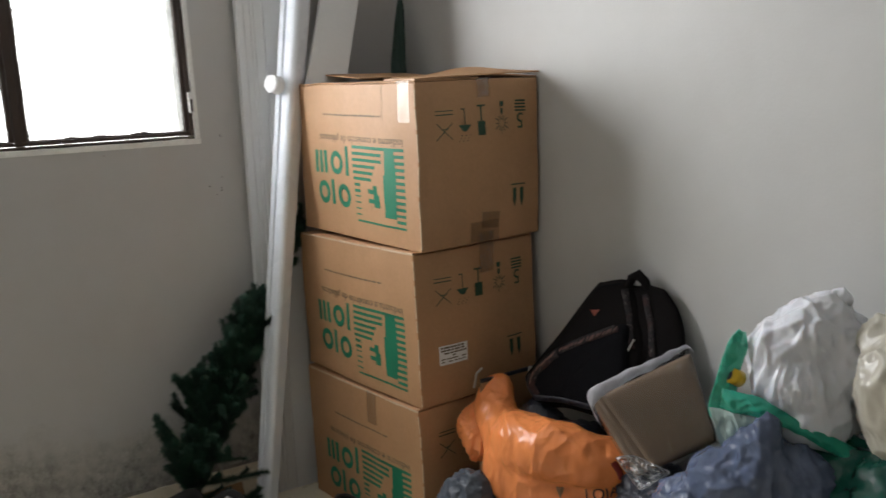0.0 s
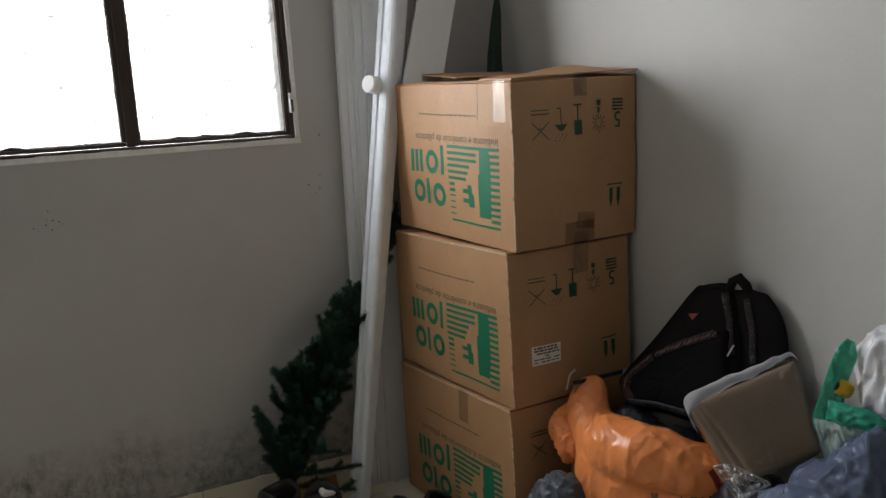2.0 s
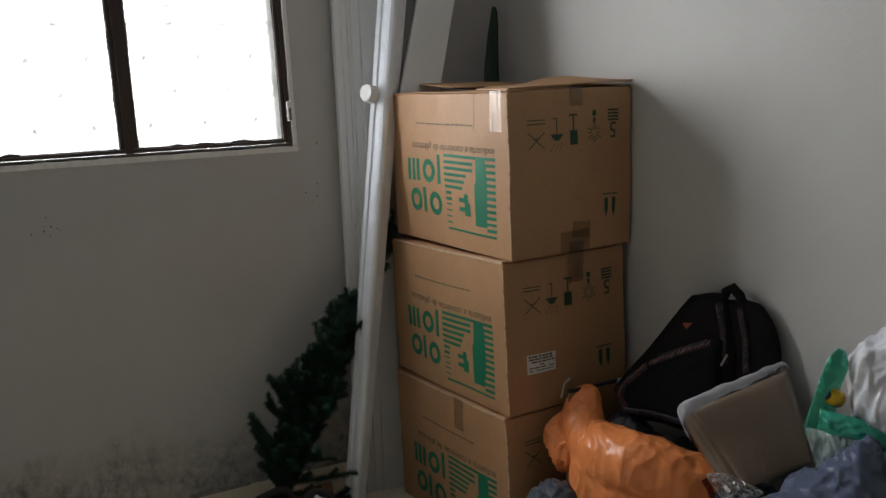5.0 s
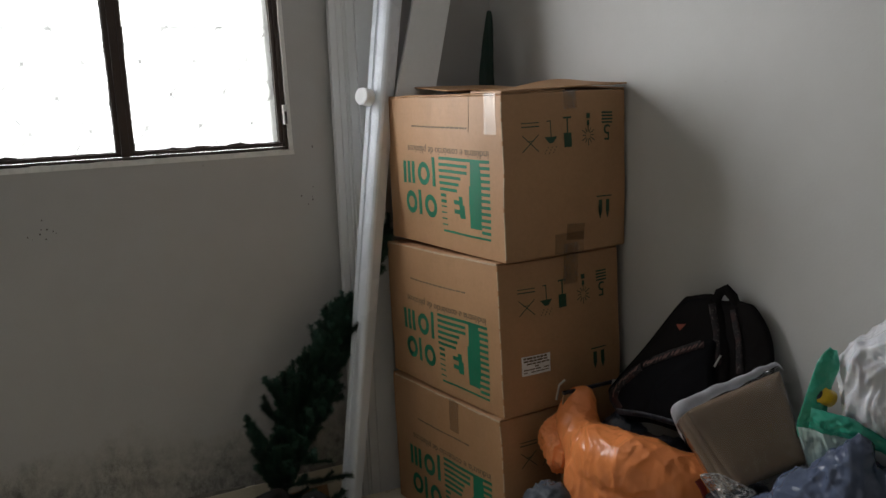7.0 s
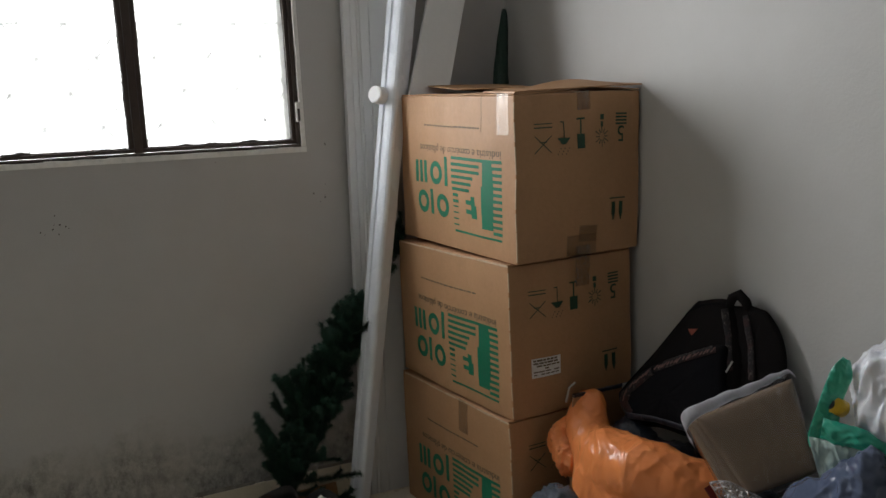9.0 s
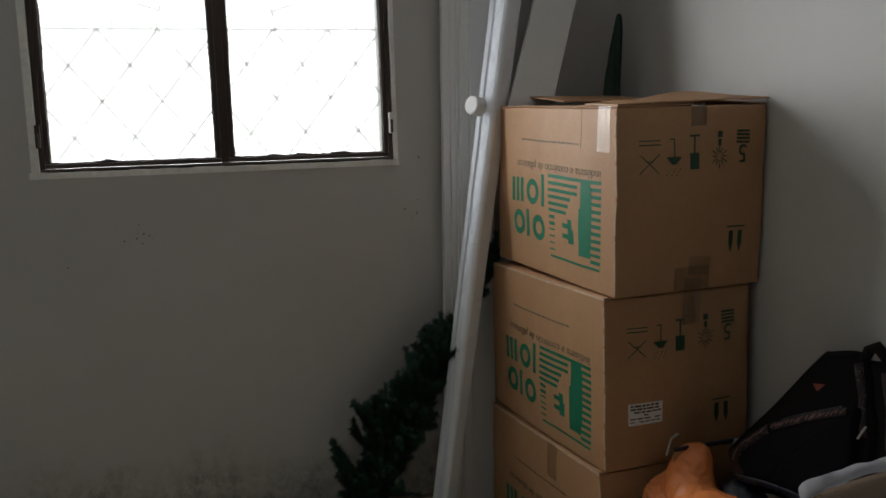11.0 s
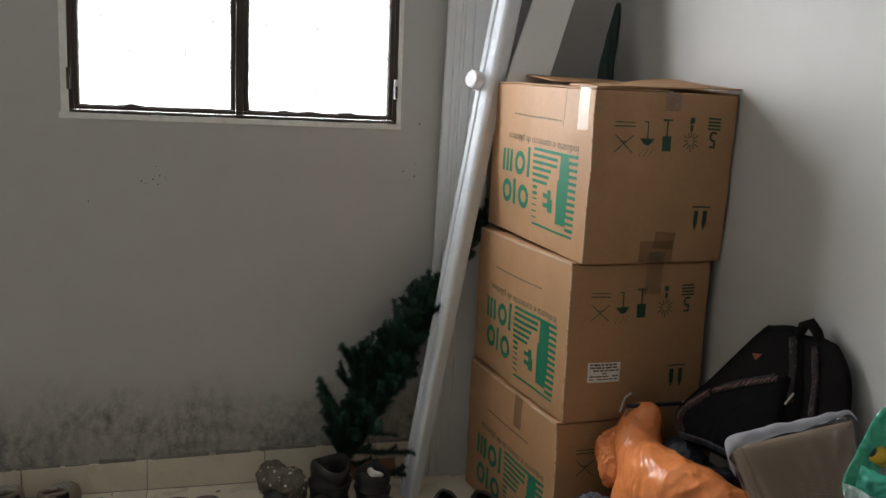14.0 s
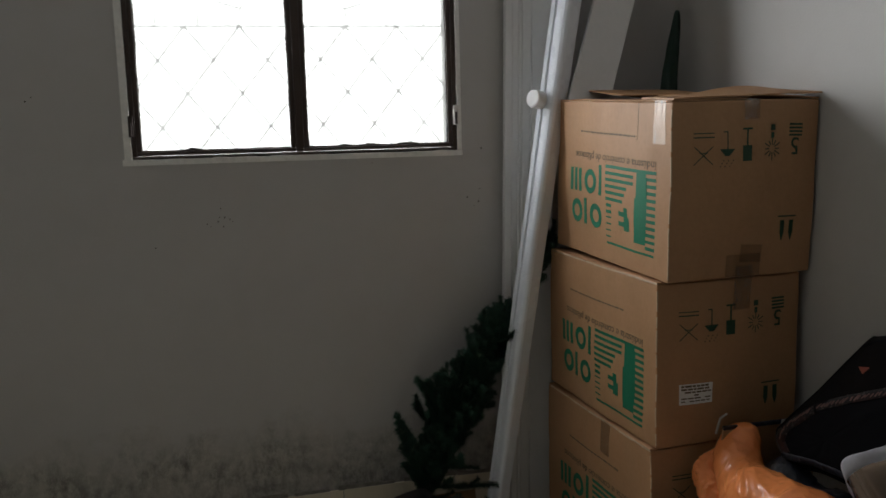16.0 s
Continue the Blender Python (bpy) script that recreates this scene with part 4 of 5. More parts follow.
def boot(m, hgt, r, label):
    """An ankle boot with an open, sagging shaft."""
    s = thing("boot", m, label, "boot", "black boots")
    bm = bmesh.new()
    seg, rows, rings = 24, 14, []
    for j in range(rows):
        v = j / (rows - 1)
        row = []
        for i in range(seg):
            t = math.tau * i / seg
            rr = r * (1 + 0.10 * math.sin(2 * t + 3 * v) * v + 0.05 * math.sin(v * 16))
            row.append(bm.verts.new((rr * math.cos(t) * 0.92, rr * math.sin(t) * 1.08 + 0.02 * v, 0.02 + (hgt - 0.02) * v + 0.012 * math.sin(t * 2) * v)))
        rings.append(row)
    for q in range(4):
        row = []
        for i in range(seg):
            o = rings[rows - 1][i].co
            row.append(bm.verts.new((o.x * (0.90 - 0.02 * q), (o.y - 0.02) * (0.90 - 0.02 * q) + 0.02, o.z - 0.03 * q)))
        rings.append(row)
    for u, w in zip(rings, rings[1:]):
        for i in range(seg):
            bm.faces.new((u[i], u[(i + 1) % seg], w[(i + 1) % seg], w[i]))
    bm.faces.new(rings[-1])
    part("shaft", bm, M_BLACK, s, smooth=True)
    bm = bmesh.new()
    tube(bm, [(r * 1.00 * math.cos(t), r * 1.12 * math.sin(t) + 0.012, hgt * 0.62) for t in np.linspace(0, math.tau, 25)], 0.004, 5)
    part("seam", bm, M_DARKIN, s)
    blob("vamp", [((0, -0.10, 0.045), (r * 0.85, 0.10, 0.045), (0, 0, 0))], M_BLACK, s, 0.008, 0.001, 30, floor=0.012)
    part("sole", boxed((-r * 0.82, -0.195, 0), (r * 0.82, r * 0.9, 0.018), 0.008), M_DARKIN, s)
    return s


boot(pose(0.519, -0.269, 0, 0, 0, -20), 0.160, 0.066, "black leather ankle boot, open and sagging, under the fir")
boot(pose(0.658, -0.302, 0, 0, 0, 15), 0.135, 0.055, "black leather ankle boot with a white tag")
rag = blob("sock", [((0.658, -0.327, 0.142), (0.030, 0.014, 0.010), (0, 15, 20)), ((0.641, -0.320, 0.150), (0.010, 0.010, 0.014), (0, 0, 0))], M_WHITE, None, 0.005, 0.002, 60)
tagged(rag, "small white crumpled rag on the boot's rim", "rag")
rag = blob("cloth_shoe", [((0.352, -0.225, 0.105), (0.055, 0.065, 0.052), (0, 20, 0)), ((0.395, -0.26, 0.09), (0.055, 0.075, 0.06), (0, 0, 0)), ((0.37, -0.30, 0.045), (0.06, 0.11, 0.044), (0, 0, 0))], M_DUST, None, 0.006, 0.008, 24, floor=0.001)
tagged(rag, "muddy camouflage cloth boot with pale specks", "boot")
rag = blob("cloth_shoe", [((0.352, -0.36, 0.05), (0.05, 0.11, 0.045), (0, 0, 10)), ((0.355, -0.31, 0.075), (0.045, 0.05, 0.03), (0, 0, 0))], M_BLACK, None, 0.009, 0.003, 30, floor=0.001)
tagged(rag, "dark worn cloth shoe beside the boots", "shoe")

# dead leaves and grit on the tiles
M_LEAF = plain("dry_leaf", (0.09, 0.05, 0.025), 0.9)
bm = bmesh.new()
for i in range(46):
    x, y, r, a = rng.uniform(-0.25, 0.72), rng.uniform(-0.55, -0.03), rng.uniform(0.003, 0.009), rng.uniform(0, 360)
    block(bm, (-r, -r * 0.4, 0), (r, r * 0.4, 0.0015), 0, 1, pose(x, y, 0.0005, 0, 0, a))
tagged(part("floor_litter", bm, M_LEAF), "dry leaf crumbs and grit scattered on tiles", "litter", kind="stuff")

# ---- the heap by the side wall ----
from mathutils.bvhtree import BVHTree

M_ORANGE = plastic_film("orange_bag_plastic", (0.88, 0.255, 0.070), (0.97, 0.35, 0.125), 0.25, 20.0, 0.8, stretch=(1, 1, 0.5))
M_GREYBAG = plastic_film("grey_bag_plastic", (0.060, 0.070, 0.088), (0.10, 0.115, 0.14), 0.20, 22.0, 1.0)
M_NAVY = plastic_film("navy_bag_plastic", (0.075, 0.098, 0.165), (0.12, 0.15, 0.235), 0.15, 24.0, 1.0)
M_BLACKBAG = plastic_film("black_bag_plastic", (0.014, 0.018, 0.028), (0.024, 0.030, 0.045), 0.36, 34.0, 0.7)
M_WHITEBAG = plastic_film("white_bag_plastic", (0.66, 0.67, 0.72), (0.78, 0.79, 0.84), 0.26, 18.0, 1.0, soft=0.15, stretch=(1, 1, 0.5))
M_BEIGEBAG = plastic_film("beige_filled_bag_plastic", (0.40, 0.37, 0.30), (0.50, 0.47, 0.39), 0.34, 13.0, 0.6)
# darker copy of the green bag plastic, with the heap's shade in its colour
M_GREENSHADE = plastic_film("shaded_green_bag_plastic", (0.004, 0.050, 0.036), (0.008, 0.095, 0.065), 0.24, 16.0, 0.9)
M_GREENBAG = plastic_film("green_bag_plastic", (0.008, 0.24, 0.15), (0.02, 0.36, 0.24), 0.28, 16.0, 0.7, soft=0.2)
M_MILKY = plastic_film("milky_green_film", (0.30, 0.42, 0.38), (0.45, 0.55, 0.52), 0.25, 18.0, 0.8)
M_PACK = plain("black_backpack_fabric", (0.0105, 0.0088, 0.0088), 0.9, spec=0.12, var=0.4, big=20, fine=300, bumps=0.5)
M_PACK2 = plain("dark_panel_fabric", (0.0085, 0.0085, 0.0105), 0.85, spec=0.08, var=0.3, big=30, fine=400, bumps=0.3)
M_RED = plain("red_patch", (0.28, 0.05, 0.02), 0.6)
M_BLANKET = plain("brown_fleece", (0.215, 0.146, 0.092), 0.95, var=0.22, big=12, fine=200, bumps=0.5)
M_CLEAR = cling("clear_film", (0.97, 0.97, 0.97), 0.22, 26.0, 0.8, 2.6, (1.3, 1, 0.30))
M_CRINKLE = cling("crumpled_film", (0.97, 0.97, 0.97), 0.42, 50.0, 0.9, 1.3)
M_ZIP = plain("white_zip_tape", (0.74, 0.74, 0.79), 0.6, var=0.15, big=20)
M_YELLOW = plain("yellow_plastic", (0.80, 0.52, 0.02), 0.35, var=0.1)


def webbing():
    m, t, b = nodes_of("patterned_webbing")
    v = coords(t, scale=(1, 1, 1))
    n = noise_tex(t, v, 120.0, 1, 0.5, 1.2)
    n2 = noise_tex(t, v, 22.0, 2)
    c = ramp(t, n, [(0.56, (0.008, 0.006, 0.007)), (0.61, (0.038, 0.030, 0.029)), (0.72, (0.085, 0.070, 0.066))])
    c = mixc(t, ramp(t, n2, [(0.52, (0, 0, 0)), (0.66, (0.7, 0.7, 0.7))]), c, (0.045, 0.012, 0.010))
    t.links.new(c, b.inputs["Base Color"])
    b.inputs["Roughness"].default_value = 0.8
    return m


M_WEB = webbing()


def pillow(name, outline, depth, back, material, parent, y=0.0, power=0.5, rings=9, puff=0.0, freq=20.0, label=""):
    """A cushion: a smooth closed outline in x, z, domed by depth towards -y and by back towards +y."""
    n = len(outline)
    pts = []
    for i in range(n):
        p0, p1, p2, p3 = (Vector(outline[(i + k) % n]) for k in (-1, 0, 1, 2))
        for s in range(8):
            t = s / 8
            pts.append(0.5 * ((2 * p1) + (p2 - p0) * t + (2 * p0 - 5 * p1 + 4 * p2 - p3) * t * t + (3 * p1 - p0 - 3 * p2 + p3) * t ** 3))
    c = sum(pts, Vector((0, 0))) / len(pts)
    bm = bmesh.new()
    for side, d in ((-1, depth), (1, back)):
        rows = []
        for k in range(rings):
            f = 1 - (k / rings) ** 1.0
            h = d * (1 - f ** 2.6) ** power
            row = []
            for p in pts:
                q = c + (p - c) * f
                w = Vector((q.x, y + side * h, q.y))
                if puff:
                    w.y += folds(w, puff, freq) * (1 - f ** 6)
                row.append(bm.verts.new(w))
            rows.append(row)
        mid = bm.verts.new((c.x, y + side * d, c.y))
        k = len(pts)
        for u, w in zip(rows, rows[1:]):
            for i in range(k):
                bm.faces.new((u[i], u[(i + 1) % k], w[(i + 1) % k], w[i]))
        for i in range(k):
            bm.faces.new((rows[-1][i], rows[-1][(i + 1) % k], mid))
    bmesh.ops.remove_doubles(bm, verts=bm.verts, dist=1e-5)
    return part(name, bm, material, parent, label, True)


def spline(line, n):
    """A smooth run of points through those given."""
    p = [Vector(q) for q in line]
    out = []
    for i in range(len(p) - 1):
        a, b, c, d = p[max(0, i - 1)], p[i], p[i + 1], p[min(len(p) - 1, i + 2)]
        for s in range(n):
            t = s / n
            out.append(0.5 * ((2 * b) + (c - a) * t + (2 * a - 5 * b + 4 * c - d) * t * t + (3 * b - a - 3 * c + d) * t ** 3))
    return out + [p[-1]]


def drape(target, pts, off=0.002):
    """Lays points on the near side of a part, along its thing's y."""
    bm = bmesh.new()
    bm.from_mesh(target.data)
    tree = BVHTree.FromBMesh(bm)
    out = []
    for p in pts:
        hit = tree.ray_cast(Vector((p[0], -1.0, p[1])), Vector((0, 1, 0)))[0]
        out.append(Vector((p[0], (hit.y if hit else 0.0) - off, p[1])))
    bm.free()
    return out


def strip(name, target, line, width, material, parent, off=0.002, label=""):
    """A band that lies on a part along a line in x, z."""
    pts = []
    for (x0, z0), (x1, z1) in zip(line, line[1:]):
        for s in range(8):
            pts.append((x0 + (x1 - x0) * s / 8, z0 + (z1 - z0) * s / 8))
    pts.append(line[-1])
    bm = bmesh.new()
    rows = []
    for i, p in enumerate(pts):
        a, b = pts[max(0, i - 1)], pts[min(len(pts) - 1, i + 1)]
        d = Vector((b[0] - a[0], b[1] - a[1])).normalized()
        nrm = Vector((-d.y, d.x)) * width / 2
        edge = drape(target, [(p[0] + nrm.x * k, p[1] + nrm.y * k) for k in (-1, -0.3, 0.3, 1)], off)
        low = [e + Vector((0, off * 0.9, 0)) for e in (edge[0], edge[-1])]
        rows.append([bm.verts.new(e) for e in [low[0], *edge, low[1]]])
    for u, w in zip(rows, rows[1:]):
        for k in range(5):
            bm.faces.new((u[k], u[k + 1], w[k + 1], w[k]))
    return part(name, bm, material, parent, label, True)


# open carton that carries the orange bag and the backpack
oc = thing("open_carton", pose(1.228, -1.175, 0, 0, 0, 1), "open brown carton filled with bags beside the stack", "cardboard box")
W2, D2, H2 = 0.285, 0.35, 0.322
for lo, hi in (((0, 0, 0.002), (W2, 0.005, H2)), ((0, D2 - 0.005, 0.002), (W2, D2, H2)), ((0, 0.0052, 0.002), (0.005, D2 - 0.0052, H2)), ((W2 - 0.005, 0.0052, 0.002), (W2, D2 - 0.0052, H2))):
    part("side", boxed(lo, hi, 0.001), M_CARD_IN, oc)
part("bottom", boxed((0, 0, 0), (W2, D2, 0.0018)), M_CARD_IN, oc)
fl = boxed((0.0, 0.0, 0.0), (W2, 0.005, 0.205), 0.001, pose(0, D2 - 0.004, H2 + 0.001, 8, 0, 0))
fl = part("flap", fl, M_CARD_IN, oc, "upright cardboard flap")
part("edge_tape", boxed((0.0, -0.002, 0.197), (W2 * 0.8, 0.007, 0.2065), 0.001, pose(0, D2 - 0.004, H2 + 0.001, 8, 0, 0)), M_BLACKBAG, fl, "black edging tape")
part("paper_corner", boxed((0.150, -0.004, 0.190), (0.190, -0.0015, 0.222), 0, pose(0, D2 - 0.004, H2 + 0.001, 8, 4, 0)), M_PAPER, fl, "white paper corner")

# bags lower in the heap
g = blob("grey_rubbish_bag", [((1.09, -0.94, 0.16), (0.10, 0.12, 0.19), (0, 0, 0)), ((1.11, -1.09, 0.13), (0.13, 0.15, 0.15), (0, 0, 0)), ((1.095, -0.96, 0.30), (0.045, 0.06, 0.06), (0, 0, 0))], M_GREYBAG, None, 0.006, 0.010, 16, floor=0.041)
g.location = (0.03, 0.015, -0.04)
tagged(g, "crumpled grey plastic rubbish bag on the floor", "plastic bag")
g = blob("black_rubbish_bag", [((1.34, -0.98, 0.22), (0.125, 0.14, 0.20), (0, 0, 0)), ((1.34, -1.06, 0.355), (0.115, 0.08, 0.095), (0, 0, 0)), ((1.315, -0.945, 0.415), (0.060, 0.075, 0.075), (0, 0, 0))], M_BLACKBAG, None, 0.012, 0.008, 14, floor=0.020)
g.location = (0.03, -0.014, -0.017)
tagged(g, "black plastic bag filling the open carton", "plastic bag")
g = blob("dark_rubbish_bag", [((1.30, -1.40, 0.17), (0.175, 0.21, 0.20), (0, 0, 0)), ((1.285, -1.475, 0.28), (0.14, 0.13, 0.18), (0, 0, 0)), ((1.36, -1.34, 0.28), (0.11, 0.12, 0.16), (0, 0, 0))], M_BLACKBAG, None, 0.007, 0.013, 14, floor=0.041)
g.location = (0.03, -0.014, -0.04)
tagged(g, "dark blue-black plastic bag under the packet", "plastic bag")
nv = thing("navy_rubbish_bag", pose(0.03, -0.012, -0.043), "shiny navy blue plastic rubbish bag on the floor", "plastic bag")
blob("bag", [((1.215, -1.753, 0.670), (0.038, 0.040, 0.045), (0, 0, 0)), ((1.214, -1.736, 0.610), (0.070, 0.072, 0.085), (0, 0, 0)), ((1.182, -1.697, 0.565), (0.085, 0.085, 0.080), (0, 0, 0)), ((1.140, -1.647, 0.500), (0.085, 0.085, 0.085), (0, 0, 0)), ((1.263, -1.780, 0.575), (0.075, 0.075, 0.090), (0, 0, 0)), ((1.222, -1.730, 0.420), (0.160, 0.160, 0.160), (0, 0, 0)), ((1.22, -1.82, 0.20), (0.18, 0.18, 0.21), (0, 0, 0))], M_NAVY, nv, 0.005, 0.012, 9, stretch=(1.0, 1.0, 0.6), floor=0.044, calm=22)
blob("neck", [((1.216, -1.755, 0.698), (0.022, 0.026, 0.020), (0, 25, 30))], M_NAVY, nv, 0.003, 0.004, 26, stretch=(1.2, 1.2, 0.5), label="gathered neck of the bag")

ob = thing("orange_bag", basis((1.21, -1.010, 0.437), (0, 0, 1), (-0.75, -0.66, 0)), "bright orange plastic shop bag slumped over the open carton", "plastic bag")
bag = blob("bag", chain([((-0.072, 0.160, 0.043), (0.048, 0.046, 0.048), (0, 20, 0)), ((-0.080, 0.150, 0.016), (0.057, 0.052, 0.058), (0, 0, 0)), ((-0.073, 0.120, -0.020), (0.060, 0.062, 0.073), (0, 0, 0)), ((-0.039, 0.070, -0.051), (0.064, 0.072, 0.077), (0, 0, 0)), ((0.027, 0.010, -0.050), (0.088, 0.082, 0.088), (0, 0, 0)), ((0.109, -0.040, -0.043), (0.093, 0.077, 0.082), (0, 0, 0)), ((0.198, -0.040, -0.063), (0.093, 0.067, 0.074), (0, 0, 0)), ((0.274, -0.030, -0.074), (0.062, 0.057, 0.072), (0, 0, 0))]) + chain([((-0.020, 0.030, -0.125), (0.075, 0.085, 0.10), (0, 0, 0)), ((0.080, -0.010, -0.165), (0.09, 0.09, 0.11), (0, 0, 0)), ((0.210, -0.020, -0.170), (0.10, 0.08, 0.10), (0, 0, 0))]), M_ORANGE, ob, 0.0040, 0.0058, 7, stretch=(1.0, 1.0, 0.5), calm=22)
blob("side_flap", chain([((-0.138, 0.120, -0.026), (0.034, 0.032, 0.047), (0, 25, 0)), ((-0.149, 0.110, -0.053), (0.031, 0.034, 0.057), (0, -8, 0)), ((-0.111, 0.080, -0.081), (0.044, 0.040, 0.052), (0, 0, 0))]), M_ORANGE, ob, 0.004, 0.008, 24, stretch=(1.3, 1.3, 0.3), calm=14, label="gathered orange side of the bag")
tm = text_mesh("LOJAS", 0.038, 0)
bmesh.ops.subdivide_edges(tm, edges=[e for e in tm.edges if e.calc_length() > 0.008], cuts=3, use_grid_fill=False)
bmesh.ops.rotate(tm, cent=(0, 0, 0), matrix=Matrix.Rotation(radians(6), 3, "Z"), verts=tm.verts)
for v, p in zip(tm.verts, drape(bag, [(v.co.x + 0.198, v.co.y - 0.139) for v in tm.verts], 0.0015)):
    v.co = p
part("lettering", tm, M_INK, ob)
strip("red_print", bag, [(0.268, -0.040), (0.280, -0.060), (0.288, -0.085)], 0.014, plain("dark_red_print", (0.30, 0.03, 0.02), 0.4), ob, 0.0015)
bm = bmesh.new()
tube(bm, [(-0.117, 0.17, 0.106), (-0.134, 0.17, 0.09), (-0.143, 0.165, 0.048)], 0.0035, 6)
part("cord", bm, M_LACE, ob)

# backpack against the wall
bp = thing("backpack", basis((1.43, -1.100, 0.642), (0.22, 0, 0.97), (-0.94, -0.24, 0.23)), "black backpack with patterned bands leaning on the wall", "backpack")
rear = pillow("rear_compartment", [(0.03, -0.19), (0.05, 0.12), (0.105, 0.170), (0.150, 0.172), (0.180, 0.163), (0.225, 0.110), (0.248, 0.030), (0.245, -0.10), (0.14, -0.20)], 0.014, 0.025, M_PACK, bp, 0.006, puff=0.003)
body = pillow("body", [(-0.212, -0.150), (-0.195, -0.105), (-0.121, 0.000), (-0.030, 0.142), (0.000, 0.163), (0.060, 0.178), (0.085, 0.160), (0.118, 0.105), (0.150, 0.01), (0.150, -0.15), (0.06, -0.185), (-0.06, -0.190), (-0.150, -0.205)], 0.030, 0.045, M_PACK, bp, 0.0, 0.45, puff=0.003)
pocket = pillow("front_pocket", [(-0.190, -0.150), (-0.175, -0.110), (-0.105, -0.035), (0.080, 0.066), (0.110, 0.02), (0.118, -0.13), (0.04, -0.172), (-0.06, -0.175), (-0.140, -0.192)], 0.018, 0.015, M_PACK2, bp, -0.026, 0.5, puff=0.003)
strip("band", pocket, [(-0.090, -0.036), (-0.010, 0.010), (0.078, 0.056)], 0.021, M_WEB, bp, 0.003, "patterned band with unreadable lettering")
strip("band", pocket, [(-0.098, -0.040), (-0.160, -0.108), (-0.170, -0.150), (-0.140, -0.176)], 0.034, M_WEB, bp, 0.003)
M_MARK = plain("worn_red_print", (0.20, 0.105, 0.09), 0.8, var=0.6, big=60)
mrng = random.Random(11)
for (x0, z0), (x1, z1), n in (((-0.085, -0.034), (-0.012, 0.008), 8), ((-0.006, 0.011), (0.074, 0.053), 9), ((-0.104, -0.050), (-0.158, -0.106), 8), ((-0.162, -0.112), (-0.168, -0.146), 4)):
    for k in range(n):
        f, h = (k + mrng.uniform(0.1, 0.6)) / n, mrng.uniform(0.005, 0.008)
        x, z = x0 + (x1 - x0) * f, z0 + (z1 - z0) * f
        strip("mark", pocket, [(x - mrng.uniform(0, 0.004), z - h), (x + mrng.uniform(0, 0.005), z + h)], mrng.uniform(0.002, 0.004), M_MARK, bp, 0.0045)
strip("zip", body, [(0.070, 0.155), (0.098, 0.090), (0.118, 0.01)], 0.014, M_WEB, bp, 0.004)
strip("zip", rear, [(0.125, 0.150), (0.155, 0.08), (0.172, 0.00)], 0.016, M_WEB, bp, 0.005)
strip("piping", body, [(-0.190, -0.115), (-0.118, -0.012), (-0.028, 0.128), (0.005, 0.152), (0.055, 0.166)], 0.005, M_PACK2, bp, 0.003)
bm = bmesh.new()
lp = drape(body, [(-0.008, 0.080), (0.010, 0.084), (0.015, 0.092), (-0.013, 0.086), (0.001, 0.072)], 0.003)
vs = [bm.verts.new(p) for p in lp]
bm.faces.new((vs[4], vs[1], vs[2], vs[3], vs[0]))
part("patch", bm, M_RED, bp, "small red-orange patch")
bm = bmesh.new()
tube(bm, [(0.070, 0.0, 0.150), (0.078, 0.0, 0.185), (0.092, 0.004, 0.196), (0.112, 0.008, 0.180), (0.128, 0.010, 0.155)], [0.010, 0.013, 0.014, 0.013, 0.010], 8)
part("handle", bm, M_PACK, bp, smooth=True)
bm = bmesh.new()
tube(bm, [tuple(p) for p in drape(body, [(0.122, 0.034), (0.112, 0.004)], 0.006)], 0.0025, 5)
part("zip_pull", bm, M_LACE, bp)
strip("strap", pocket, [(-0.150, -0.180), (-0.06, -0.165), (0.05, -0.16)], 0.016, M_BLACKBAG, bp, 0.004)

# folded blanket in a clear zipped sleeve
pk = thing("blanket_packet", basis((1.355, -1.384, 0.544), (0.0015, 0.1055, 0.1565), (-0.6, -0.67, 0.46)) @ Matrix.Diagonal((1.10, 1, 1.06, 1)), "folded brown fleece blanket in a clear sleeve with white zip", "blanket")


def quad(corners, r):
    """A four-cornered outline with tight corners."""
    out = []
    for i in range(4):
        a, b, c = (Vector(corners[(i + k) % 4]) for k in (-1, 0, 1))
        u, w = (a - b).normalized(), (c - b).normalized()
        out += [b + u * r, b + (u + w) * r * 0.28, b + w * r, b.lerp(c, 0.5)]
    return [tuple(p) for p in out]


for k in range(6):
    o = 0.004 * (-1) ** k
    pillow("fold", quad([(-0.090 - o - 0.005 * k, 0.082 + o * 0.5), (0.116 + o, 0.098), (0.086 + o, -0.094 - o), (-0.044 - o * 2 - 0.009 * k, -0.100 - o)], 0.010), 0.0085, 0.0085, M_BLANKET, pk, 0.010 + 0.0172 * k, 0.2, rings=10, puff=0.0008, freq=9)
sl = pillow("sleeve", quad([(-0.122, 0.096), (0.128, 0.114), (0.096, -0.108), (-0.092, -0.118)], 0.012), 0.068, 0.062, M_CLEAR, pk, 0.054, 0.16, rings=30, puff=0.0016, freq=12, label="clear crinkled plastic sleeve")
sl.visible_shadow = False
crumple = pillow("sleeve_end", quad([(-0.118, -0.050), (-0.080, -0.060), (-0.020, -0.124), (-0.098, -0.136)], 0.010), 0.016, 0.02, M_CRINKLE, pk, 0.0, 0.3, rings=16, puff=0.010, freq=34, label="crumpled clear end of the sleeve")
crumple.visible_shadow = False
bm = bmesh.new()
line = [(-0.116, 0.060, 0.036), (-0.122, 0.028, 0.070), (-0.110, 0.000, 0.088), (-0.065, -0.010, 0.098), (-0.01, -0.008, 0.101), (0.05, -0.006, 0.106), (0.095, -0.004, 0.112), (0.118, 0.000, 0.112), (0.128, 0.012, 0.098)]
line = spline(line, 8)
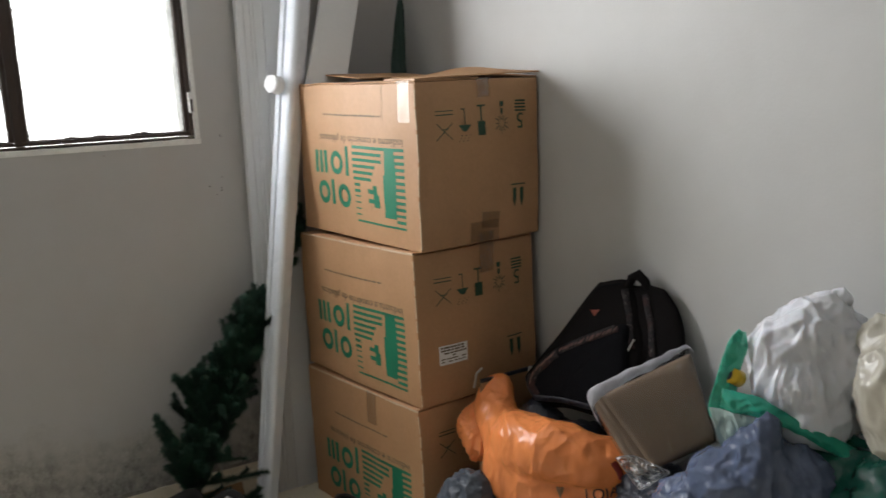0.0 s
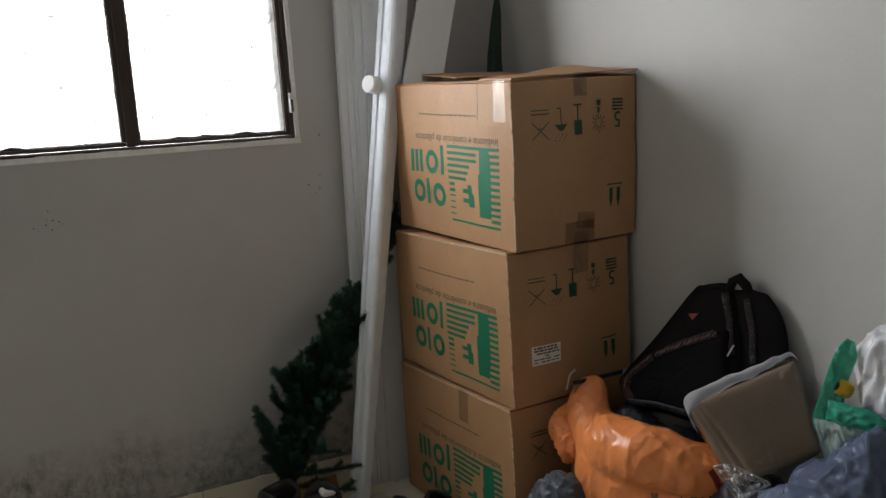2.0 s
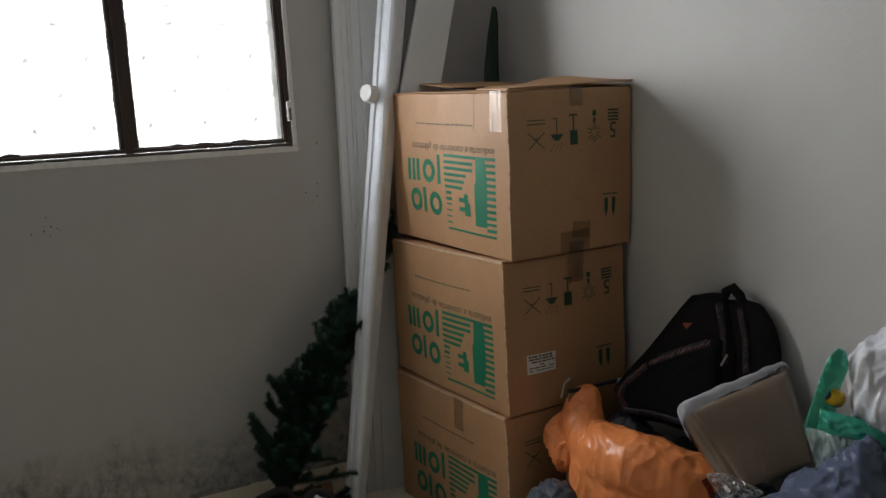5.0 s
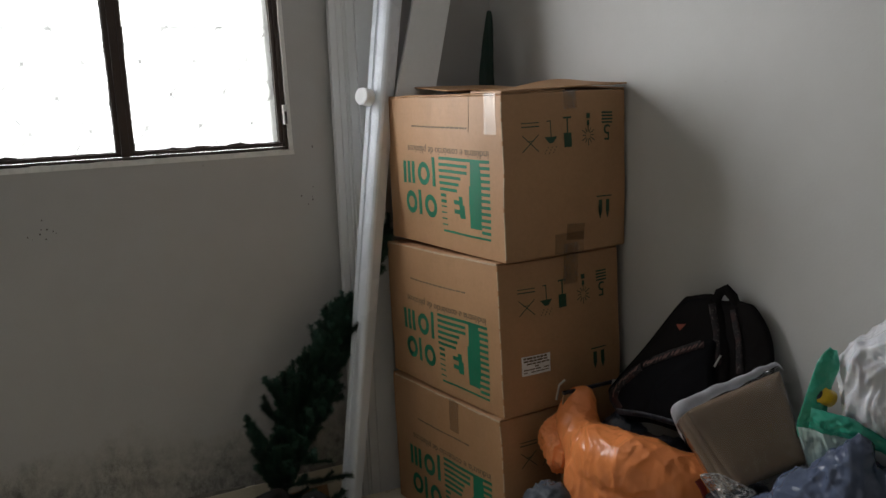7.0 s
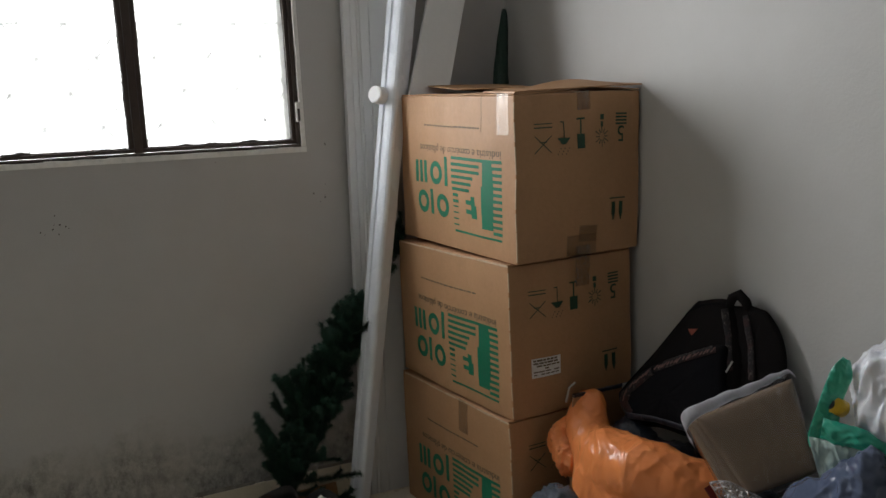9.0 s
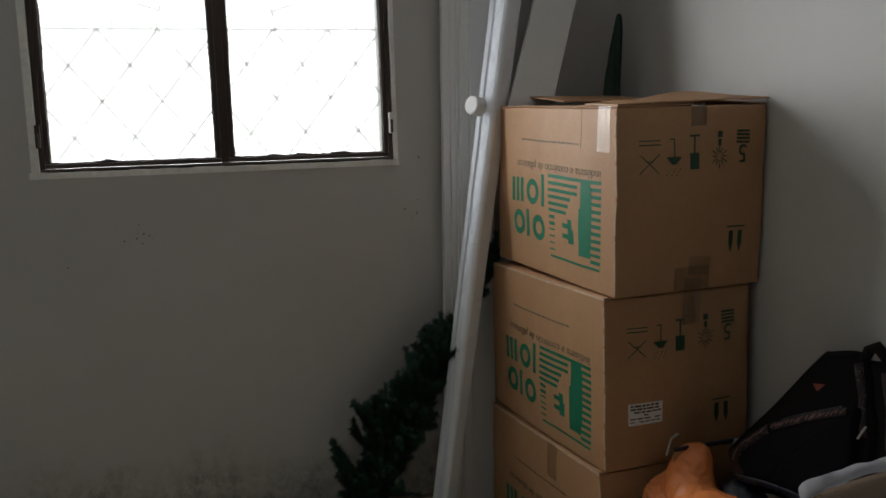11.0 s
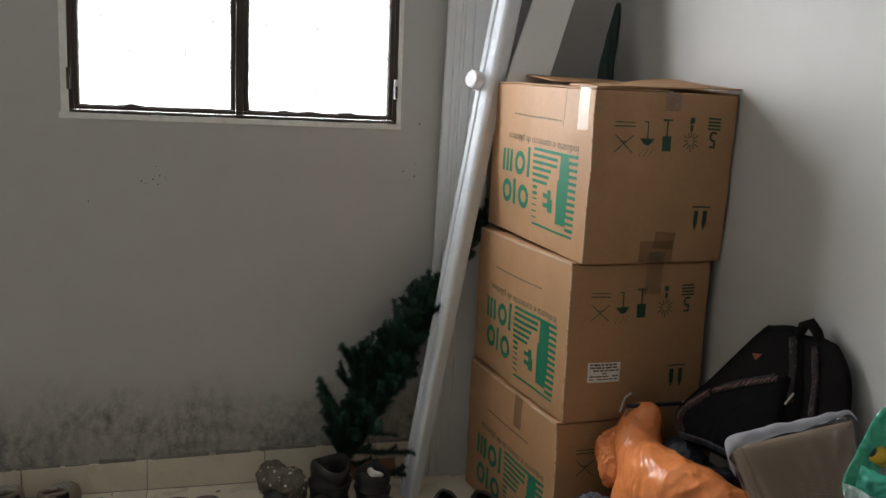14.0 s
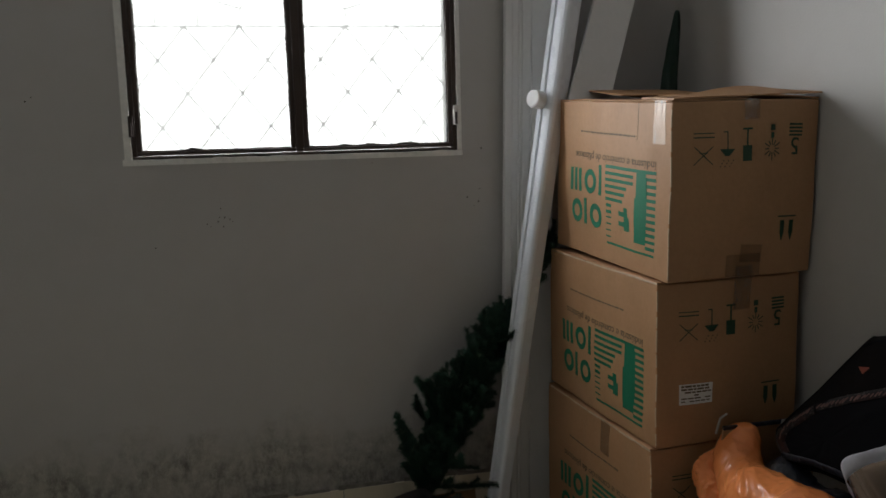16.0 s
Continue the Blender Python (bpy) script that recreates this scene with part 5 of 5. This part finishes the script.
wide = np.interp(np.linspace(0, 1, len(line)), np.linspace(0, 1, 9), [0.012, 0.023, 0.020, 0.015, 0.013, 0.011, 0.008, 0.006, 0.004])
rows = []
for p, w in zip(line, wide):
    rows.append([])
    for j in range(7):
        a = math.pi * (j / 6 - 0.15)
        q = p + Vector((0, -0.45 * math.sin(a) * w, -0.9 * math.cos(a) * w))
        q.y += 0.005 * noise.noise(q * 45)
        q.z += 0.004 * noise.noise(q * 38 + Vector((3, 1, 2)))
        rows[-1].append(bm.verts.new(q))
for u, w in zip(rows, rows[1:]):
    for j in range(6):
        bm.faces.new((u[j], u[j + 1], w[j + 1], w[j]))
bmesh.ops.solidify(bm, geom=bm.faces[:], thickness=0.002)
part("zip_tape", bm, M_ZIP, pk, "white gathered zip edge", True)

# white and beige bags in a green one
wb = thing("white_bag", pose(0.03, -0.032, -0.015), "crumpled white plastic bag tied at its top", "plastic bag")
blob("bag", [((1.326, -1.696, 0.785), (0.066, 0.075, 0.075), (0, 0, 0)), ((1.350, -1.725, 0.815), (0.070, 0.075, 0.075), (0, 0, 0)), ((1.341, -1.714, 0.730), (0.092, 0.090, 0.080), (0, 0, 0)), ((1.390, -1.757, 0.770), (0.065, 0.085, 0.100), (0, 0, 0)), ((1.373, -1.752, 0.855), (0.045, 0.050, 0.050), (0, 0, 0)), ((1.358, -1.719, 0.660), (0.090, 0.100, 0.080), (0, 0, 0))], M_WHITEBAG, wb, 0.0045, 0.010, 8, stretch=(1.1, 1.1, 0.6), calm=20)
blob("knot", [((1.376, -1.756, 0.882), (0.022, 0.027, 0.020), (0, 20, 0)), ((1.385, -1.768, 0.892), (0.015, 0.024, 0.020), (0, 0, 0))], M_WHITEBAG, wb, 0.004, 0.005, 28, stretch=(1.2, 1.2, 0.5))
bb = thing("beige_bag", pose(0.03, -0.050, -0.024), "translucent plastic bag with beige contents", "plastic bag")
blob("bag", [((1.375, -1.90, 0.75), (0.105, 0.10, 0.13), (0, 0, 0)), ((1.39, -1.86, 0.84), (0.06, 0.07, 0.05), (0, 0, 0)), ((1.36, -2.0, 0.68), (0.11, 0.11, 0.14), (0, 0, 0))], M_BEIGEBAG, bb, 0.005, 0.012, 8, stretch=(1.1, 1.1, 0.6), calm=20)
blob("knot", [((1.40, -1.875, 0.895), (0.022, 0.030, 0.024), (0, 0, 20))], M_BEIGEBAG, bb, 0.006, 0.006, 30)
gb = thing("green_bag", pose(0.03, -0.015, -0.027), "green plastic bag, half open, holding white bags", "plastic bag")
# body in the shaded green, rim below in the lighter one
blob("bag", [((1.37, -1.76, 0.52), (0.115, 0.20, 0.135), (0, 0, 0)), ((1.36, -1.93, 0.52), (0.12, 0.15, 0.13), (0, 0, 0)), ((1.36, -1.80, 0.26), (0.11, 0.26, 0.27), (0, 0, 0))], M_GREENSHADE, gb, 0.009, 0.012, 12, floor=0.028)
GB = basis((1.245, -1.645, 0.70), (0, 0, 1), (-0.7, -0.6, 0.0))


def sheet(name, edge_a, edge_b, material, parent, m, bulge=0.012, amp=0.004, freq=30, label=""):
    """A film stretched between two edge lines of x, y, z, with folds."""
    def spread(line, n):
        out = spline(line, 24)
        return [out[round(i / n * (len(out) - 1))] for i in range(n + 1)]
    n, w = 60, 16
    a, b = spread(edge_a, n), spread(edge_b, n)
    bm = bmesh.new()
    rows = []
    for p, q in zip(a, b):
        row = []
        for j in range(w + 1):
            t = j / w
            c = p.lerp(q, t)
            c.y -= bulge * math.sin(math.pi * t) ** 0.7 + folds(Vector((c.x, 0, c.z)), amp, freq)
            row.append(bm.verts.new(m @ c))
        rows.append(row)
    for u, v in zip(rows, rows[1:]):
        for j in range(w):
            bm.faces.new((u[j], u[j + 1], v[j + 1], v[j]))
    ext = bmesh.ops.extrude_face_region(bm, geom=bm.faces[:])
    push = m.to_3x3() @ Vector((0, 0.0012, 0))
    bmesh.ops.translate(bm, vec=push, verts=[v for v in ext["geom"] if isinstance(v, bmesh.types.BMVert)])
    return part(name, bm, material, parent, label, True)


sheet("rim", [(0.016, 0.01, 0.142), (-0.003, 0.0, 0.121), (-0.017, -0.005, 0.081), (-0.029, -0.01, 0.04), (-0.042, -0.012, -0.007), (-0.039, -0.014, -0.033)],
      [(0.029, 0.015, 0.135), (0.033, 0.01, 0.104), (0.023, 0.01, 0.072), (0.015, 0.008, 0.046), (0.012, 0.004, 0.016), (0.008, -0.01, -0.016)], M_GREENBAG, gb, GB, 0.007, 0.004, 30, "rolled green rim")
sheet("rim", [(-0.016, -0.012, 0.028), (0.017, -0.03, 0.026), (0.053, -0.045, 0.022), (0.089, -0.055, 0.003), (0.133, -0.06, -0.021), (0.184, -0.06, -0.046), (0.243, -0.05, -0.079)],
      [(-0.021, -0.018, -0.014), (0.017, -0.04, -0.016), (0.045, -0.055, -0.015), (0.072, -0.062, -0.021), (0.133, -0.064, -0.048), (0.185, -0.06, -0.083), (0.244, -0.05, -0.136)], M_GREENBAG, gb, GB, 0.012, 0.006, 26)
sheet("front", [(-0.041, -0.014, -0.013), (-0.016, -0.022, -0.013), (0.017, -0.04, -0.014), (0.06, -0.052, -0.018)],
      [(-0.017, -0.01, -0.103), (-0.002, -0.02, -0.103), (0.026, -0.03, -0.097), (0.063, -0.04, -0.082)], M_MILKY, gb, GB, 0.010, 0.006, 30, "milky stretched green film")
tp = thing("tape_measure", Matrix.Translation((0.03, -0.015, -0.027)) @ GB @ pose(0.008, 0.006, 0.045, 20, 30, 40), "yellow and black tape measure among the bags", "tape measure")
bm = bmesh.new()
rod(bm, (-0.016, 0, 0), (0.016, 0, 0), 0.017, seg=20)
bmesh.ops.bevel(bm, geom=bm.edges[:], offset=0.002, segments=2, affect="EDGES")
part("case", bm, M_YELLOW, tp, smooth=True)
bm = bmesh.new()
rod(bm, (-0.019, 0, -0.002), (-0.012, 0, -0.002), 0.010, seg=16)
part("hub", bm, M_BLACKBAG, tp)

# ---- floor tiles ----
bmt = boxed((0.0012, 0.0012, -0.010), (T - 0.0012, T - 0.0012, 0.0), 0.0012)
tile_me = bpy.data.meshes.new("tile")
bmt.to_mesh(tile_me)
bmt.free()
tile_me.materials.append(M_TILE)
cut_me = tile_me.copy()
for v in cut_me.vertices:
    if v.co.x > T / 2:
        v.co.x += WX - (-0.046 + T * 5)
for i in range(-4, 5):
    for j in range(0, 13):
        x, y = -0.046 + T * i, -0.012 - T * (j + 1)
        o = new("tile", tile_me if i < 4 else cut_me)
        o.parent = floor
        o.location = (x, y, 0)
